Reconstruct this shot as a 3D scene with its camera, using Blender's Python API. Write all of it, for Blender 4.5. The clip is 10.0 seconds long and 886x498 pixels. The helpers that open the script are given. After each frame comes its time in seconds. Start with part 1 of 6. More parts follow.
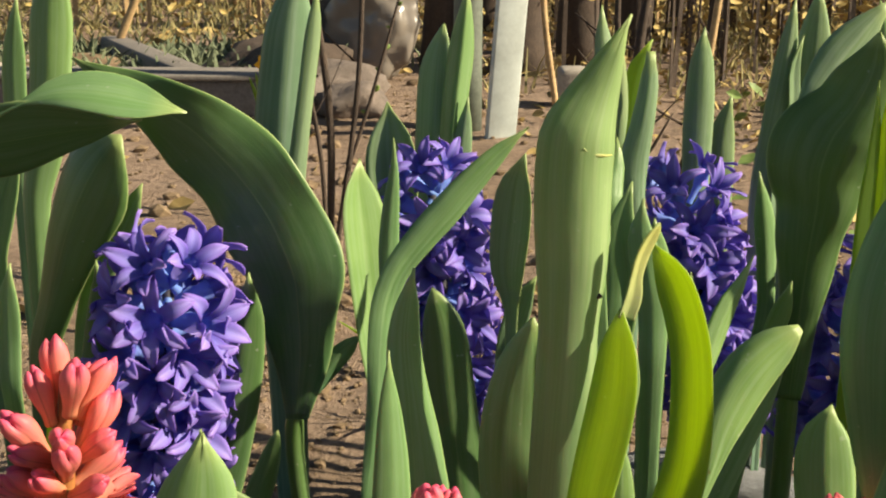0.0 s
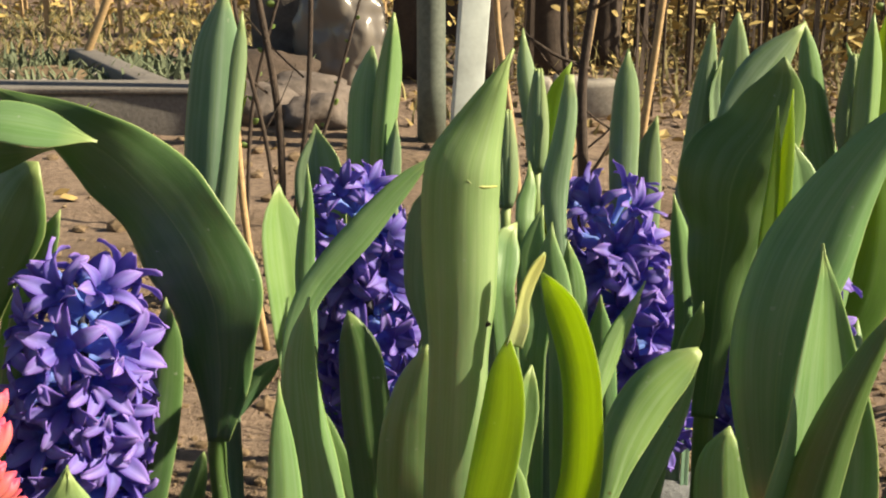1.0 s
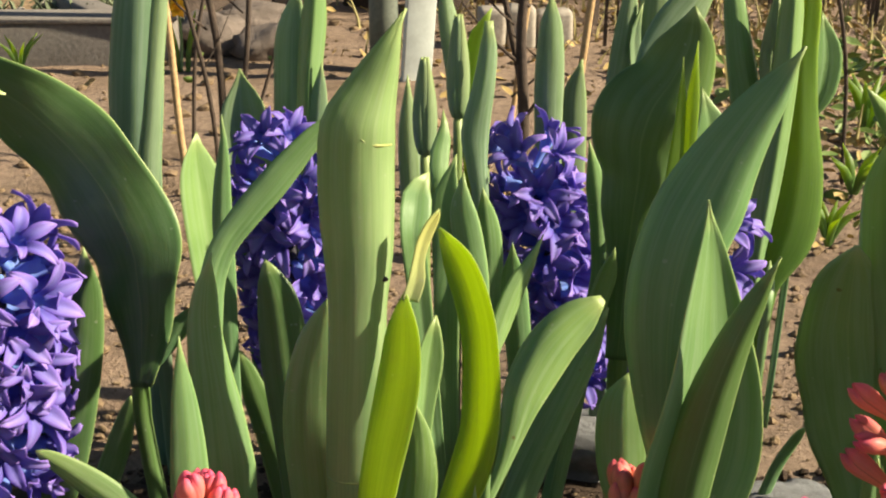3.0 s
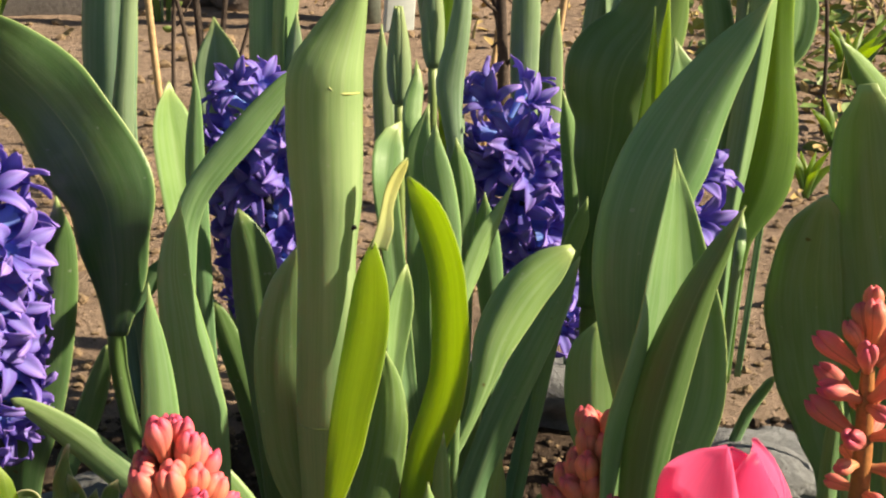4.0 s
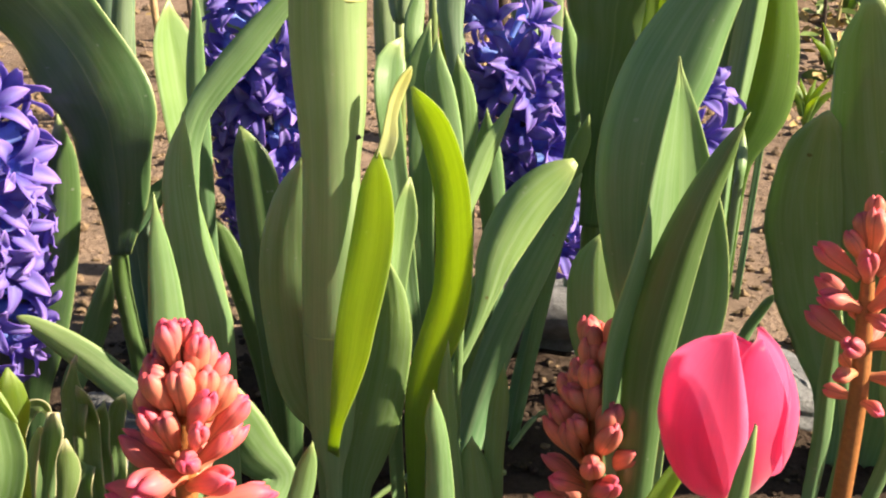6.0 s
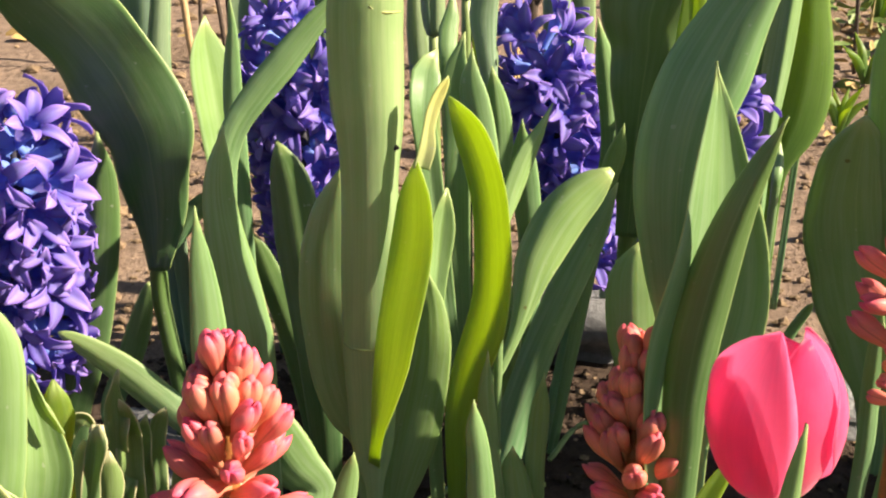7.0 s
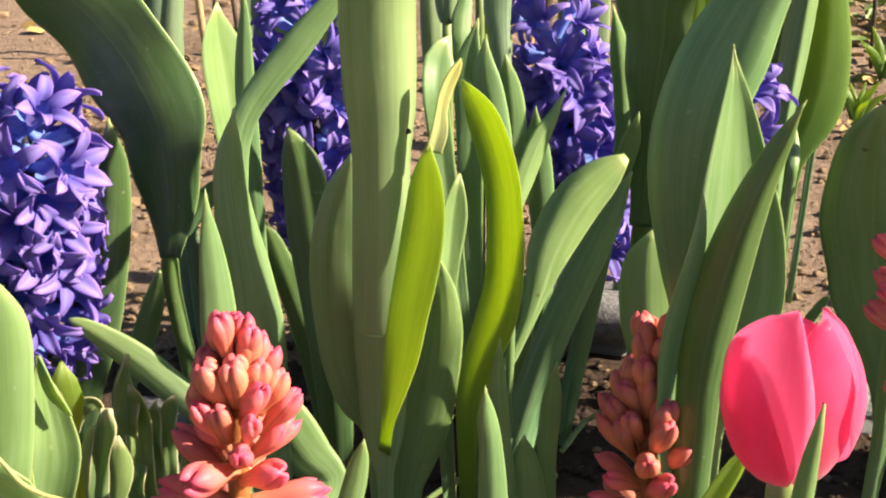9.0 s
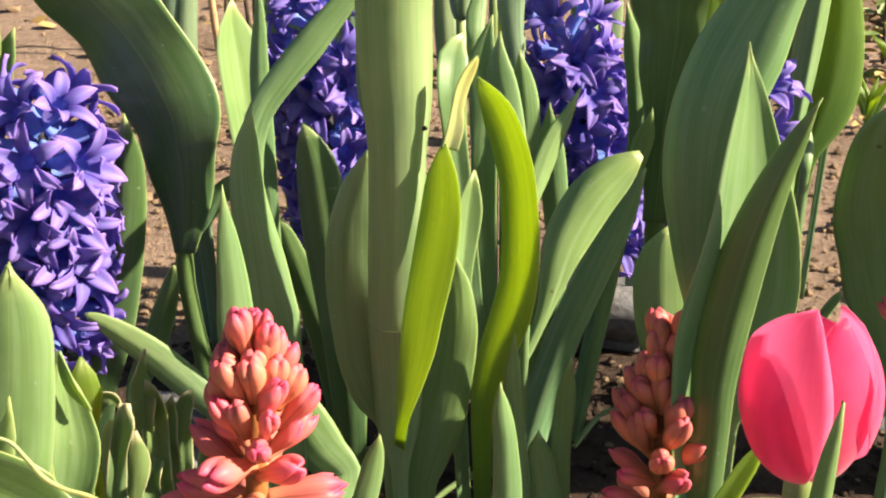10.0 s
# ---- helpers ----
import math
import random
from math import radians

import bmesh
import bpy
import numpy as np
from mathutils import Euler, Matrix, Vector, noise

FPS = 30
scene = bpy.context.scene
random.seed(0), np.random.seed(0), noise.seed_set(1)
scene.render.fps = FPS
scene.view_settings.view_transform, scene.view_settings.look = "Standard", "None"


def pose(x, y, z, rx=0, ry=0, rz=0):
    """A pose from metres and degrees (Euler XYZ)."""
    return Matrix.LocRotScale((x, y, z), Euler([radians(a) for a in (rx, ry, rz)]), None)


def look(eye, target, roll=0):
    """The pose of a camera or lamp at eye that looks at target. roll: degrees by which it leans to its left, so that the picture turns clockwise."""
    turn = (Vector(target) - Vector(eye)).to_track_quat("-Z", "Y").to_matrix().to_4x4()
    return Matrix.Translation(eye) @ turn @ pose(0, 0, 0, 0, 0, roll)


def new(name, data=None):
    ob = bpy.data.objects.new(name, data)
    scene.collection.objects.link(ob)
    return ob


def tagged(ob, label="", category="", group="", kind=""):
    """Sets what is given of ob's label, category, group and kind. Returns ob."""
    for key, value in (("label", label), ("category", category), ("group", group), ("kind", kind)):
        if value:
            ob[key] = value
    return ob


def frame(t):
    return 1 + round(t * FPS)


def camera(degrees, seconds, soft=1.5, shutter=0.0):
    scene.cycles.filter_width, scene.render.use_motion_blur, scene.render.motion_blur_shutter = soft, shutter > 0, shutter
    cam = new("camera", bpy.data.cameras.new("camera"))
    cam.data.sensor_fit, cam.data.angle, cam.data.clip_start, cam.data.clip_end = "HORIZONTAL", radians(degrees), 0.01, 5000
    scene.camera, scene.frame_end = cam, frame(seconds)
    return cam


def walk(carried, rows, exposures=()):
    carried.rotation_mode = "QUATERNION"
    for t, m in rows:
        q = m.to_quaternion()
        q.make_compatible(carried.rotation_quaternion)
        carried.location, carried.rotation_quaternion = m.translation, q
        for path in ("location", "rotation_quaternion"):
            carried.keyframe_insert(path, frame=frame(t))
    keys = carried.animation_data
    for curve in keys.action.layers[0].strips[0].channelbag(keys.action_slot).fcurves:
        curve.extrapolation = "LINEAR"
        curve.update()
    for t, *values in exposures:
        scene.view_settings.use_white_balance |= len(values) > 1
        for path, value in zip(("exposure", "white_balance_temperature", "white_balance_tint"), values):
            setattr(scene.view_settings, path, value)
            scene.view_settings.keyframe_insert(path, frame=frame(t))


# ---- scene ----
cam = camera(42.0, 10.0, soft=2.1)
PATH = [
    (0, (-0.0626, 0.0061, 0.4606), (-0.0972, 0.9629, 0.1718), 0.10),
    (0.5, (-0.0381, 0.0069, 0.4631), (-0.0650, 0.9664, 0.1826), -0.10),
    (1, (-0.0227, 0.0019, 0.4727), (-0.0433, 0.9606, 0.1890), -0.07),
    (1.5, (-0.0157, 0.0010, 0.4779), (-0.0313, 0.9587, 0.1908), -0.08),
    (2, (-0.0065, 0.0016, 0.4796), (-0.0145, 0.9515, 0.1672), -0.34),
    (2.5, (0.0000, -0.0000, 0.4850), (0.0000, 0.9426, 0.1512), 0.00),
    (3.8, (0.0165, -0.0065, 0.4896), (0.0338, 0.9217, 0.1180), 0.37),
    (4, (0.0158, -0.0067, 0.4880), (0.0353, 0.9167, 0.1047), 0.52),
    (4.5, (0.0184, -0.0066, 0.4869), (0.0437, 0.9081, 0.0834), 0.87),
    (5, (0.0127, -0.0071, 0.4791), (0.0439, 0.8942, 0.0470), 1.20),
    (5.2, (0.0117, -0.0070, 0.4787), (0.0446, 0.8908, 0.0393), 1.27),
    (6.5, (0.0121, -0.0176, 0.4749), (0.0221, 0.8887, 0.0524), -0.46),
    (7, (0.0079, -0.0165, 0.4734), (0.0051, 0.8926, 0.0569), -1.00),
    (7.5, (0.0086, -0.0159, 0.4708), (0.0038, 0.8941, 0.0562), -1.11),
    (8, (0.0087, -0.0157, 0.4677), (-0.0040, 0.8944, 0.0535), -1.26),
    (8.5, (0.0093, -0.0148, 0.4658), (-0.0057, 0.8943, 0.0493), -1.12),
    (9, (0.0085, -0.0144, 0.4661), (-0.0060, 0.8939, 0.0481), -1.02),
    (9.5, (0.0057, -0.0149, 0.4664), (-0.0131, 0.8919, 0.0451), -1.08),
    (10, (0.0053, -0.0159, 0.4680), (-0.0165, 0.8903, 0.0455), -1.12),
]
walk(cam, [(t, look(eye, target, roll)) for t, eye, target, roll in PATH],
     [(0, 0.76, 6750, 4), (2.7, 0.93, 6750, 4), (4.5, 0.98, 6800, 9), (5.2, 1.27, 6750, 11), (6.3, 1.28, 6650, 12), (10.0, 1.28, 6650, 12)])

# ---- light: a low warm sun from the right, along the bed, and a clear sky ----
SUN = Vector((0.84, -0.045, 0.52)).normalized()
world = bpy.data.worlds.new("sky")
scene.world = world
world.use_nodes = True
sky = world.node_tree.nodes.new("ShaderNodeTexSky")
sky.sky_type, sky.sun_disc = "NISHITA", False
sky.sun_elevation, sky.sun_rotation = math.asin(SUN.z), math.atan2(SUN.x, SUN.y)
backing = world.node_tree.nodes["Background"]
world.node_tree.links.new(sky.outputs[0], backing.inputs[0])
backing.inputs[1].default_value = 0.048
lamp = bpy.data.lights.new("sun", "SUN")
lamp.energy, lamp.angle, lamp.color = 6.2, radians(0.6), (1.0, 0.86, 0.66)
sun = new("sun", lamp)
sun.matrix_world = look(SUN * 20, (0, 0.5, 0.2))


# ---- materials ----
def nodes_of(name):
    m = bpy.data.materials.new(name)
    m.use_nodes = True
    t = m.node_tree
    return m, t.nodes, t.links, t.nodes["Principled BSDF"]


def ramp(n, stops):
    r = n.new("ShaderNodeValToRGB")
    e = r.color_ramp.elements
    while len(e) < len(stops):
        e.new(0.5)
    for k, (at, c) in zip(e, stops):
        k.position, k.color = at, (*c, 1)
    return r


def mixed(n, l, a, b, fac, mode="MIX"):
    x = n.new("ShaderNodeMix")
    x.data_type, x.blend_type = "RGBA", mode
    for slot, v in ((6, a), (7, b), (0, fac)):
        if isinstance(v, (int, float)):
            x.inputs[slot].default_value = v
        elif isinstance(v, tuple):
            x.inputs[slot].default_value = (*v, 1)
        else:
            l.new(v, x.inputs[slot])
    return x.outputs[2]


def noisy(n, l, coords, scale, detail=4, rough=0.55, stretch=None):
    tex = n.new("ShaderNodeTexNoise")
    tex.inputs["Scale"].default_value, tex.inputs["Detail"].default_value = scale, detail
    tex.inputs["Roughness"].default_value = rough
    if stretch:
        mp = n.new("ShaderNodeMapping")
        mp.inputs["Scale"].default_value = stretch
        l.new(coords, mp.inputs[0])
        coords = mp.outputs[0]
    l.new(coords, tex.inputs["Vector"])
    return tex.outputs["Fac"]


def bumped(n, l, shader, height, strength, distance):
    b = n.new("ShaderNodeBump")
    b.inputs["Strength"].default_value, b.inputs["Distance"].default_value = strength, distance
    l.new(height, b.inputs["Height"])
    l.new(b.outputs[0], shader.inputs["Normal"])
    return b


def plain(name, low, high, scale, roughness=0.8, bump=0.4, dist=0.002, fine=6.0, metal=0.0):
    """A surface with broad stains and fine grain."""
    m, n, l, s = nodes_of(name)
    co = n.new("ShaderNodeTexCoord").outputs["Object"]
    wide, grain = noisy(n, l, co, scale, 3), noisy(n, l, co, scale * fine, 8, 0.7)
    c = mixed(n, l, low, high, wide)
    g = ramp(n, ((0.3, (0.55, 0.55, 0.55)), (0.7, (1.25, 1.25, 1.25))))
    l.new(grain, g.inputs[0])
    l.new(mixed(n, l, c, g.outputs[0], 0.75, "MULTIPLY"), s.inputs["Base Color"])
    s.inputs["Roughness"].default_value, s.inputs["Metallic"].default_value = roughness, metal
    if roughness > 0.9:
        s.inputs["Specular IOR Level"].default_value = 0.1
    bumped(n, l, s, grain, bump, dist)
    return m


def through_lit(n, l, s, colour, amount):
    """Lets a share of the light through, as thin living tissue does."""
    t = n.new("ShaderNodeBsdfTranslucent")
    if isinstance(colour, tuple):
        t.inputs[0].default_value = (*colour, 1)
    else:
        l.new(colour, t.inputs[0])
    x = n.new("ShaderNodeMixShader")
    x.inputs[0].default_value = amount
    l.new(s.outputs[0], x.inputs[1])
    l.new(t.outputs[0], x.inputs[2])
    l.new(x.outputs[0], n["Material Output"].inputs[0])


def leaf_material(name, dark, light, bloom, glow, share, gloss=0.42, margin=0.016, edging=(0.36, 0.45, 0.17)):
    m, n, l, s = nodes_of(name)
    uv = n.new("ShaderNodeTexCoord").outputs["UV"]
    ob = n.new("ShaderNodeTexCoord").outputs["Object"]
    sep = n.new("ShaderNodeSeparateXYZ")
    l.new(uv, sep.inputs[0])
    info = n.new("ShaderNodeObjectInfo")
    far = n.new("ShaderNodeMath")
    far.operation = "MULTIPLY"
    far.inputs[1].default_value = 37.0
    l.new(info.outputs["Random"], far.inputs[0])
    shift = n.new("ShaderNodeVectorMath")
    l.new(uv, shift.inputs[0])
    l.new(far.outputs[0], shift.inputs[1])
    own = shift.outputs[0]
    veins = noisy(n, l, own, 1.0, 3, 0.6, (30, 1.1, 1))
    fine = noisy(n, l, own, 1.0, 2, 0.5, (150, 5, 1))
    blotch = noisy(n, l, ob, 26, 5, 0.6)
    speck = noisy(n, l, ob, 420, 3, 0.6)
    c = mixed(n, l, dark, light, blotch)
    v = ramp(n, ((0.3, (0.72, 0.74, 0.7)), (0.7, (1.2, 1.2, 1.2))))
    l.new(veins, v.inputs[0])
    c = mixed(n, l, c, v.outputs[0], 0.10, "MULTIPLY")
    st = ramp(n, ((0.35, (0.80, 0.82, 0.80)), (0.65, (1.16, 1.15, 1.12))))
    l.new(fine, st.inputs[0])
    c = mixed(n, l, c, st.outputs[0], 0.10, "MULTIPLY")
    along = ramp(n, ((0.0, (0.86, 0.98, 1.10)), (0.55, (1.0, 1.0, 1.0)), (1.0, (1.16, 1.10, 0.88))))
    l.new(sep.outputs[1], along.inputs[0])
    c = mixed(n, l, c, along.outputs[0], 1.0, "MULTIPLY")
    hue = ramp(n, ((0.0, (0.82, 0.92, 1.0)), (1.0, (1.15, 1.05, 0.8))))
    l.new(info.outputs["Random"], hue.inputs[0])
    c = mixed(n, l, c, hue.outputs[0], 0.8, "MULTIPLY")
    # waxy bloom in patches
    w = ramp(n, ((0.40, (0, 0, 0)), (0.70, (1, 1, 1))))
    l.new(noisy(n, l, own, 1.0, 5, 0.65, (12, 3.0, 1)), w.inputs[0])
    k = n.new("ShaderNodeMath")
    k.operation = "MULTIPLY"
    k.inputs[1].default_value = 0.38
    l.new(w.outputs[0], k.inputs[0])
    c = mixed(n, l, c, bloom, k.outputs[0])
    # pale thin margin and tip
    edge = n.new("ShaderNodeMath")
    edge.operation = "PINGPONG"
    edge.inputs[1].default_value = 0.5
    l.new(sep.outputs[0], edge.inputs[0])
    rim = ramp(n, ((0.0, (1, 1, 1)), (margin, (0, 0, 0))))
    l.new(edge.outputs[0], rim.inputs[0])
    tip = ramp(n, ((0.955, (0, 0, 0)), (1.0, (1, 1, 1))))
    l.new(sep.outputs[1], tip.inputs[0])
    both = n.new("ShaderNodeMath")
    both.operation = "MAXIMUM"
    l.new(rim.outputs[0], both.inputs[0])
    l.new(tip.outputs[0], both.inputs[1])
    c = mixed(n, l, c, edging, both.outputs[0])
    # fine lighter midrib
    spine = ramp(n, ((0.488, (0, 0, 0)), (0.5, (0.3, 0.3, 0.3))))
    l.new(edge.outputs[0], spine.inputs[0])
    c = mixed(n, l, c, edging, spine.outputs[0])
    # pale dust specks
    dust = ramp(n, ((0.77, (0, 0, 0)), (0.80, (0.32, 0.32, 0.32))))
    l.new(noisy(n, l, ob, 240, 1, 0.4), dust.inputs[0])
    c = mixed(n, l, c, (0.50, 0.52, 0.42), dust.outputs[0])
    # small brown marks
    dot = ramp(n, ((0.82, (0, 0, 0)), (0.84, (1, 1, 1))))
    l.new(noisy(n, l, ob, 95, 1, 0.4), dot.inputs[0])
    c = mixed(n, l, c, (0.12, 0.09, 0.03), dot.outputs[0])
    l.new(c, s.inputs["Base Color"])
    r = n.new("ShaderNodeMapRange")
    r.inputs[3].default_value, r.inputs[4].default_value = gloss - 0.08, gloss + 0.14
    l.new(blotch, r.inputs[0])
    l.new(r.outputs[0], s.inputs["Roughness"])
    s.inputs["Specular IOR Level"].default_value = 0.42
    h = n.new("ShaderNodeMath")
    h.operation = "ADD"
    l.new(veins, h.inputs[0])
    l.new(fine, h.inputs[1])
    h2 = n.new("ShaderNodeMath")
    h2.operation = "MULTIPLY_ADD"
    h2.inputs[1].default_value = 0.4
    l.new(speck, h2.inputs[0])
    l.new(h.outputs[0], h2.inputs[2])
    h3 = n.new("ShaderNodeMath")
    h3.operation = "MULTIPLY_ADD"
    h3.inputs[1].default_value = 9.0
    l.new(noisy(n, l, ob, 45, 2, 0.5), h3.inputs[0])
    l.new(h2.outputs[0], h3.inputs[2])
    bumped(n, l, s, h3.outputs[0], 0.2, 0.0004)
    gl = ramp(n, ((0.28, tuple(0.90 * x for x in glow)), (0.72, glow)))
    l.new(veins, gl.inputs[0])
    # the glow is dimmed towards the foot, standing in for shade low down
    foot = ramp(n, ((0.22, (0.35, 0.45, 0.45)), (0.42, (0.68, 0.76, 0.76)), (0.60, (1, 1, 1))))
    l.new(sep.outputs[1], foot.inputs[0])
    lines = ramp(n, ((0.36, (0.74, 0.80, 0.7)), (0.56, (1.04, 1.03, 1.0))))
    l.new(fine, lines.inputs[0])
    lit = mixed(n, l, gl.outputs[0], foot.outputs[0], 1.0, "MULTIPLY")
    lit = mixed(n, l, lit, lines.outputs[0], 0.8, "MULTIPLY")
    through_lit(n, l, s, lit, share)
    return m


def petal_material(name, stops, grain, glow, share, roughness=0.45, spread=0.25, wilt=0.15, wilted=(0.3, 0.25, 0.5), ribs=((1.25, 1.22, 1.2), (1, 1, 1), (0.72, 0.68, 0.85)), rim=0.25, sheen=0.0, clear=0.0):
    """Colour runs from the foot of the petal to its tip, with fine lengthwise streaks."""
    m, n, l, s = nodes_of(name)
    uv = n.new("ShaderNodeTexCoord").outputs["UV"]
    sep = n.new("ShaderNodeSeparateXYZ")
    l.new(uv, sep.inputs[0])
    c = ramp(n, stops)
    l.new(sep.outputs[1], c.inputs[0])
    streak = noisy(n, l, uv, 1.0, 4, 0.6, (grain, 1.4, 1))
    g = ramp(n, ((0.3, (0.7, 0.68, 0.72)), (0.72, (1.2, 1.2, 1.2))))
    l.new(streak, g.inputs[0])
    col = mixed(n, l, c.outputs[0], g.outputs[0], 0.7, "MULTIPLY")
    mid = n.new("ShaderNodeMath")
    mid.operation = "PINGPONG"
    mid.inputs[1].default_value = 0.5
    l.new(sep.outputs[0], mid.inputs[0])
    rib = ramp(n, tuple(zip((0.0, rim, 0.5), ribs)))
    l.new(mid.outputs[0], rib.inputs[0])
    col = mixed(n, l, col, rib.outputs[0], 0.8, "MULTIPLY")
    info = n.new("ShaderNodeObjectInfo")
    var = ramp(n, ((0.0, (1 - spread, 1 - spread, 1 - spread * 0.6)), (1.0, (1 + spread, 1 + spread * 0.8, 1 + spread * 0.5))))
    l.new(info.outputs["Random"], var.inputs[0])
    col = mixed(n, l, col, var.outputs[0], 1.0, "MULTIPLY")
    patch = ramp(n, ((0.42, (0, 0, 0)), (0.8, (1, 1, 1))))
    l.new(noisy(n, l, n.new("ShaderNodeTexCoord").outputs["Object"], 260, 3, 0.6), patch.inputs[0])
    soft = n.new("ShaderNodeMath")
    soft.operation = "MULTIPLY"
    soft.inputs[1].default_value = wilt
    l.new(patch.outputs[0], soft.inputs[0])
    col = mixed(n, l, col, wilted, soft.outputs[0])
    l.new(col, s.inputs["Base Color"])
    s.inputs["Roughness"].default_value = roughness
    s.inputs["Specular IOR Level"].default_value = 0.25
    s.inputs["Sheen Weight"].default_value = sheen
    bumped(n, l, s, streak, 0.3, 0.0004)
    through_lit(n, l, s, glow, share)
    if clear:
        # thin tissue that lets tinted light straight through
        t, x = n.new("ShaderNodeBsdfTransparent"), n.new("ShaderNodeMixShader")
        t.inputs[0].default_value, x.inputs[0].default_value = (*glow, 1), clear
        l.new(n["Material Output"].inputs[0].links[0].from_socket, x.inputs[1])
        l.new(t.outputs[0], x.inputs[2])
        l.new(x.outputs[0], n["Material Output"].inputs[0])
    return m


LEAF = leaf_material("tulip_leaf", (0.102, 0.212, 0.086), (0.205, 0.345, 0.145), (0.36, 0.48, 0.31), (0.50, 0.76, 0.09), 0.17, 0.34)
GLAUCOUS = leaf_material("glaucous_tulip_leaf", (0.118, 0.205, 0.130), (0.228, 0.338, 0.215), (0.42, 0.51, 0.42), (0.50, 0.76, 0.09), 0.15, 0.36)
# darker leaf green; shade on some leaves is put into this colour
SHADED = leaf_material("shaded_dark_leaf", (0.052, 0.116, 0.038), (0.110, 0.200, 0.070), (0.20, 0.28, 0.15), (0.34, 0.52, 0.06), 0.16, 0.30)
PALE = leaf_material("pale_rolled_leaf", (0.150, 0.262, 0.108), (0.315, 0.430, 0.195), (0.52, 0.60, 0.35), (0.70, 0.90, 0.10), 0.30, 0.44)
# leaf copy with a strong yellow glow, standing in for sun shining through
BACKLIT = leaf_material("backlit_leaf", (0.070, 0.150, 0.036), (0.150, 0.250, 0.066), (0.24, 0.34, 0.13), (0.80, 0.97, 0.06), 0.52, 0.36)
CRISP = leaf_material("crinkled_leaf", (0.080, 0.160, 0.066), (0.165, 0.260, 0.110), (0.30, 0.38, 0.24), (0.50, 0.72, 0.10), 0.24, 0.4, 0.075, (0.58, 0.54, 0.33))
STRAW = leaf_material("withered_leaf_tip", (0.50, 0.54, 0.17), (0.68, 0.67, 0.28), (0.72, 0.70, 0.38), (0.85, 0.85, 0.40), 0.35, 0.5)
STEM = leaf_material("green_stem", (0.11, 0.18, 0.06), (0.20, 0.29, 0.11), (0.27, 0.34, 0.20), (0.25, 0.40, 0.05), 0.08, 0.45)
BLUE = petal_material("violet_petal", ((0.0, (0.17, 0.34, 0.76)), (0.29, (0.19, 0.29, 0.74)), (0.42, (0.12, 0.105, 0.43)), (0.66, (0.22, 0.19, 0.57)), (1.0, (0.32, 0.245, 0.64))), 16, (0.42, 0.34, 0.95), 0.25, 0.6, 0.2, 0.3, (0.20, 0.13, 0.46), ((0.95, 0.66, 0.98), (1.0, 0.95, 1.0), (1.30, 1.38, 1.2)))
DARKSTEM = plain("dark_flower_stem", (0.03, 0.025, 0.06), (0.06, 0.06, 0.05), 40, 0.6)
# bud ribs put dark creases between the lobes into the colour
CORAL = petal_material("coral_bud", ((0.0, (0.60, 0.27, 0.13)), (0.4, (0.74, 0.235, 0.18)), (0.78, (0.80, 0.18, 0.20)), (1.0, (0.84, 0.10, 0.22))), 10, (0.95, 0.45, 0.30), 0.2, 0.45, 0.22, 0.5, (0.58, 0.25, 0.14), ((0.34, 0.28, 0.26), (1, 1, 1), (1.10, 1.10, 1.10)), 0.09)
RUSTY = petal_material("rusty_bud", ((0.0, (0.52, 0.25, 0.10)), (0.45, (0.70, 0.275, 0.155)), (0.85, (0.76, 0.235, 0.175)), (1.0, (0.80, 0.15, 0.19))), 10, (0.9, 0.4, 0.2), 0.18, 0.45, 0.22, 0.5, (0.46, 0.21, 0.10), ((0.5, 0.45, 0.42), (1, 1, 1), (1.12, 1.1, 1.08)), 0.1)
CORALSTEM = plain("reddish_stem", (0.28, 0.11, 0.03), (0.42, 0.17, 0.05), 60, 0.5, 0.2)
PINK = petal_material("pink_tulip_petal", ((0.0, (0.86, 0.46, 0.44)), (0.12, (0.84, 0.13, 0.29)), (0.7, (0.90, 0.16, 0.37)), (1.0, (0.86, 0.07, 0.25))), 26, (1.0, 0.44, 0.64), 0.55, 0.34, 0.06, 0.55, (0.74, 0.05, 0.20), ((1.10, 3.0, 2.1), (1, 1, 1), (0.94, 0.82, 0.9)), 0.07, 0.45, 0.32)
BUDGREEN = leaf_material("green_bud", (0.16, 0.24, 0.12), (0.24, 0.33, 0.18), (0.32, 0.40, 0.26), (0.25, 0.36, 0.08), 0.15, 0.5)
YELLOW = plain("daffodil_yellow", (0.85, 0.42, 0.01), (0.9, 0.55, 0.02), 80, 0.5, 0.2)
def soil_material():
    m, n, l, s = nodes_of("sandy_soil")
    co = n.new("ShaderNodeTexCoord").outputs["Object"]
    broad, wide, grain = noisy(n, l, co, 1.3, 4, 0.6), noisy(n, l, co, 9, 3), noisy(n, l, co, 80, 8, 0.7)
    dry = mixed(n, l, (0.20, 0.140, 0.104), (0.43, 0.318, 0.240), wide)
    damp = ramp(n, ((0.30, (1, 1, 1)), (0.50, (0, 0, 0))))
    l.new(broad, damp.inputs[0])
    c = mixed(n, l, dry, mixed(n, l, (0.10, 0.068, 0.043), (0.26, 0.185, 0.12), wide), damp.outputs[0])
    g = ramp(n, ((0.3, (0.5, 0.5, 0.5)), (0.7, (1.3, 1.3, 1.3))))
    l.new(grain, g.inputs[0])
    l.new(mixed(n, l, c, g.outputs[0], 0.8, "MULTIPLY"), s.inputs["Base Color"])
    s.inputs["Roughness"].default_value, s.inputs["Specular IOR Level"].default_value = 0.95, 0.1
    bumped(n, l, s, grain, 1.0, 0.012)
    return m


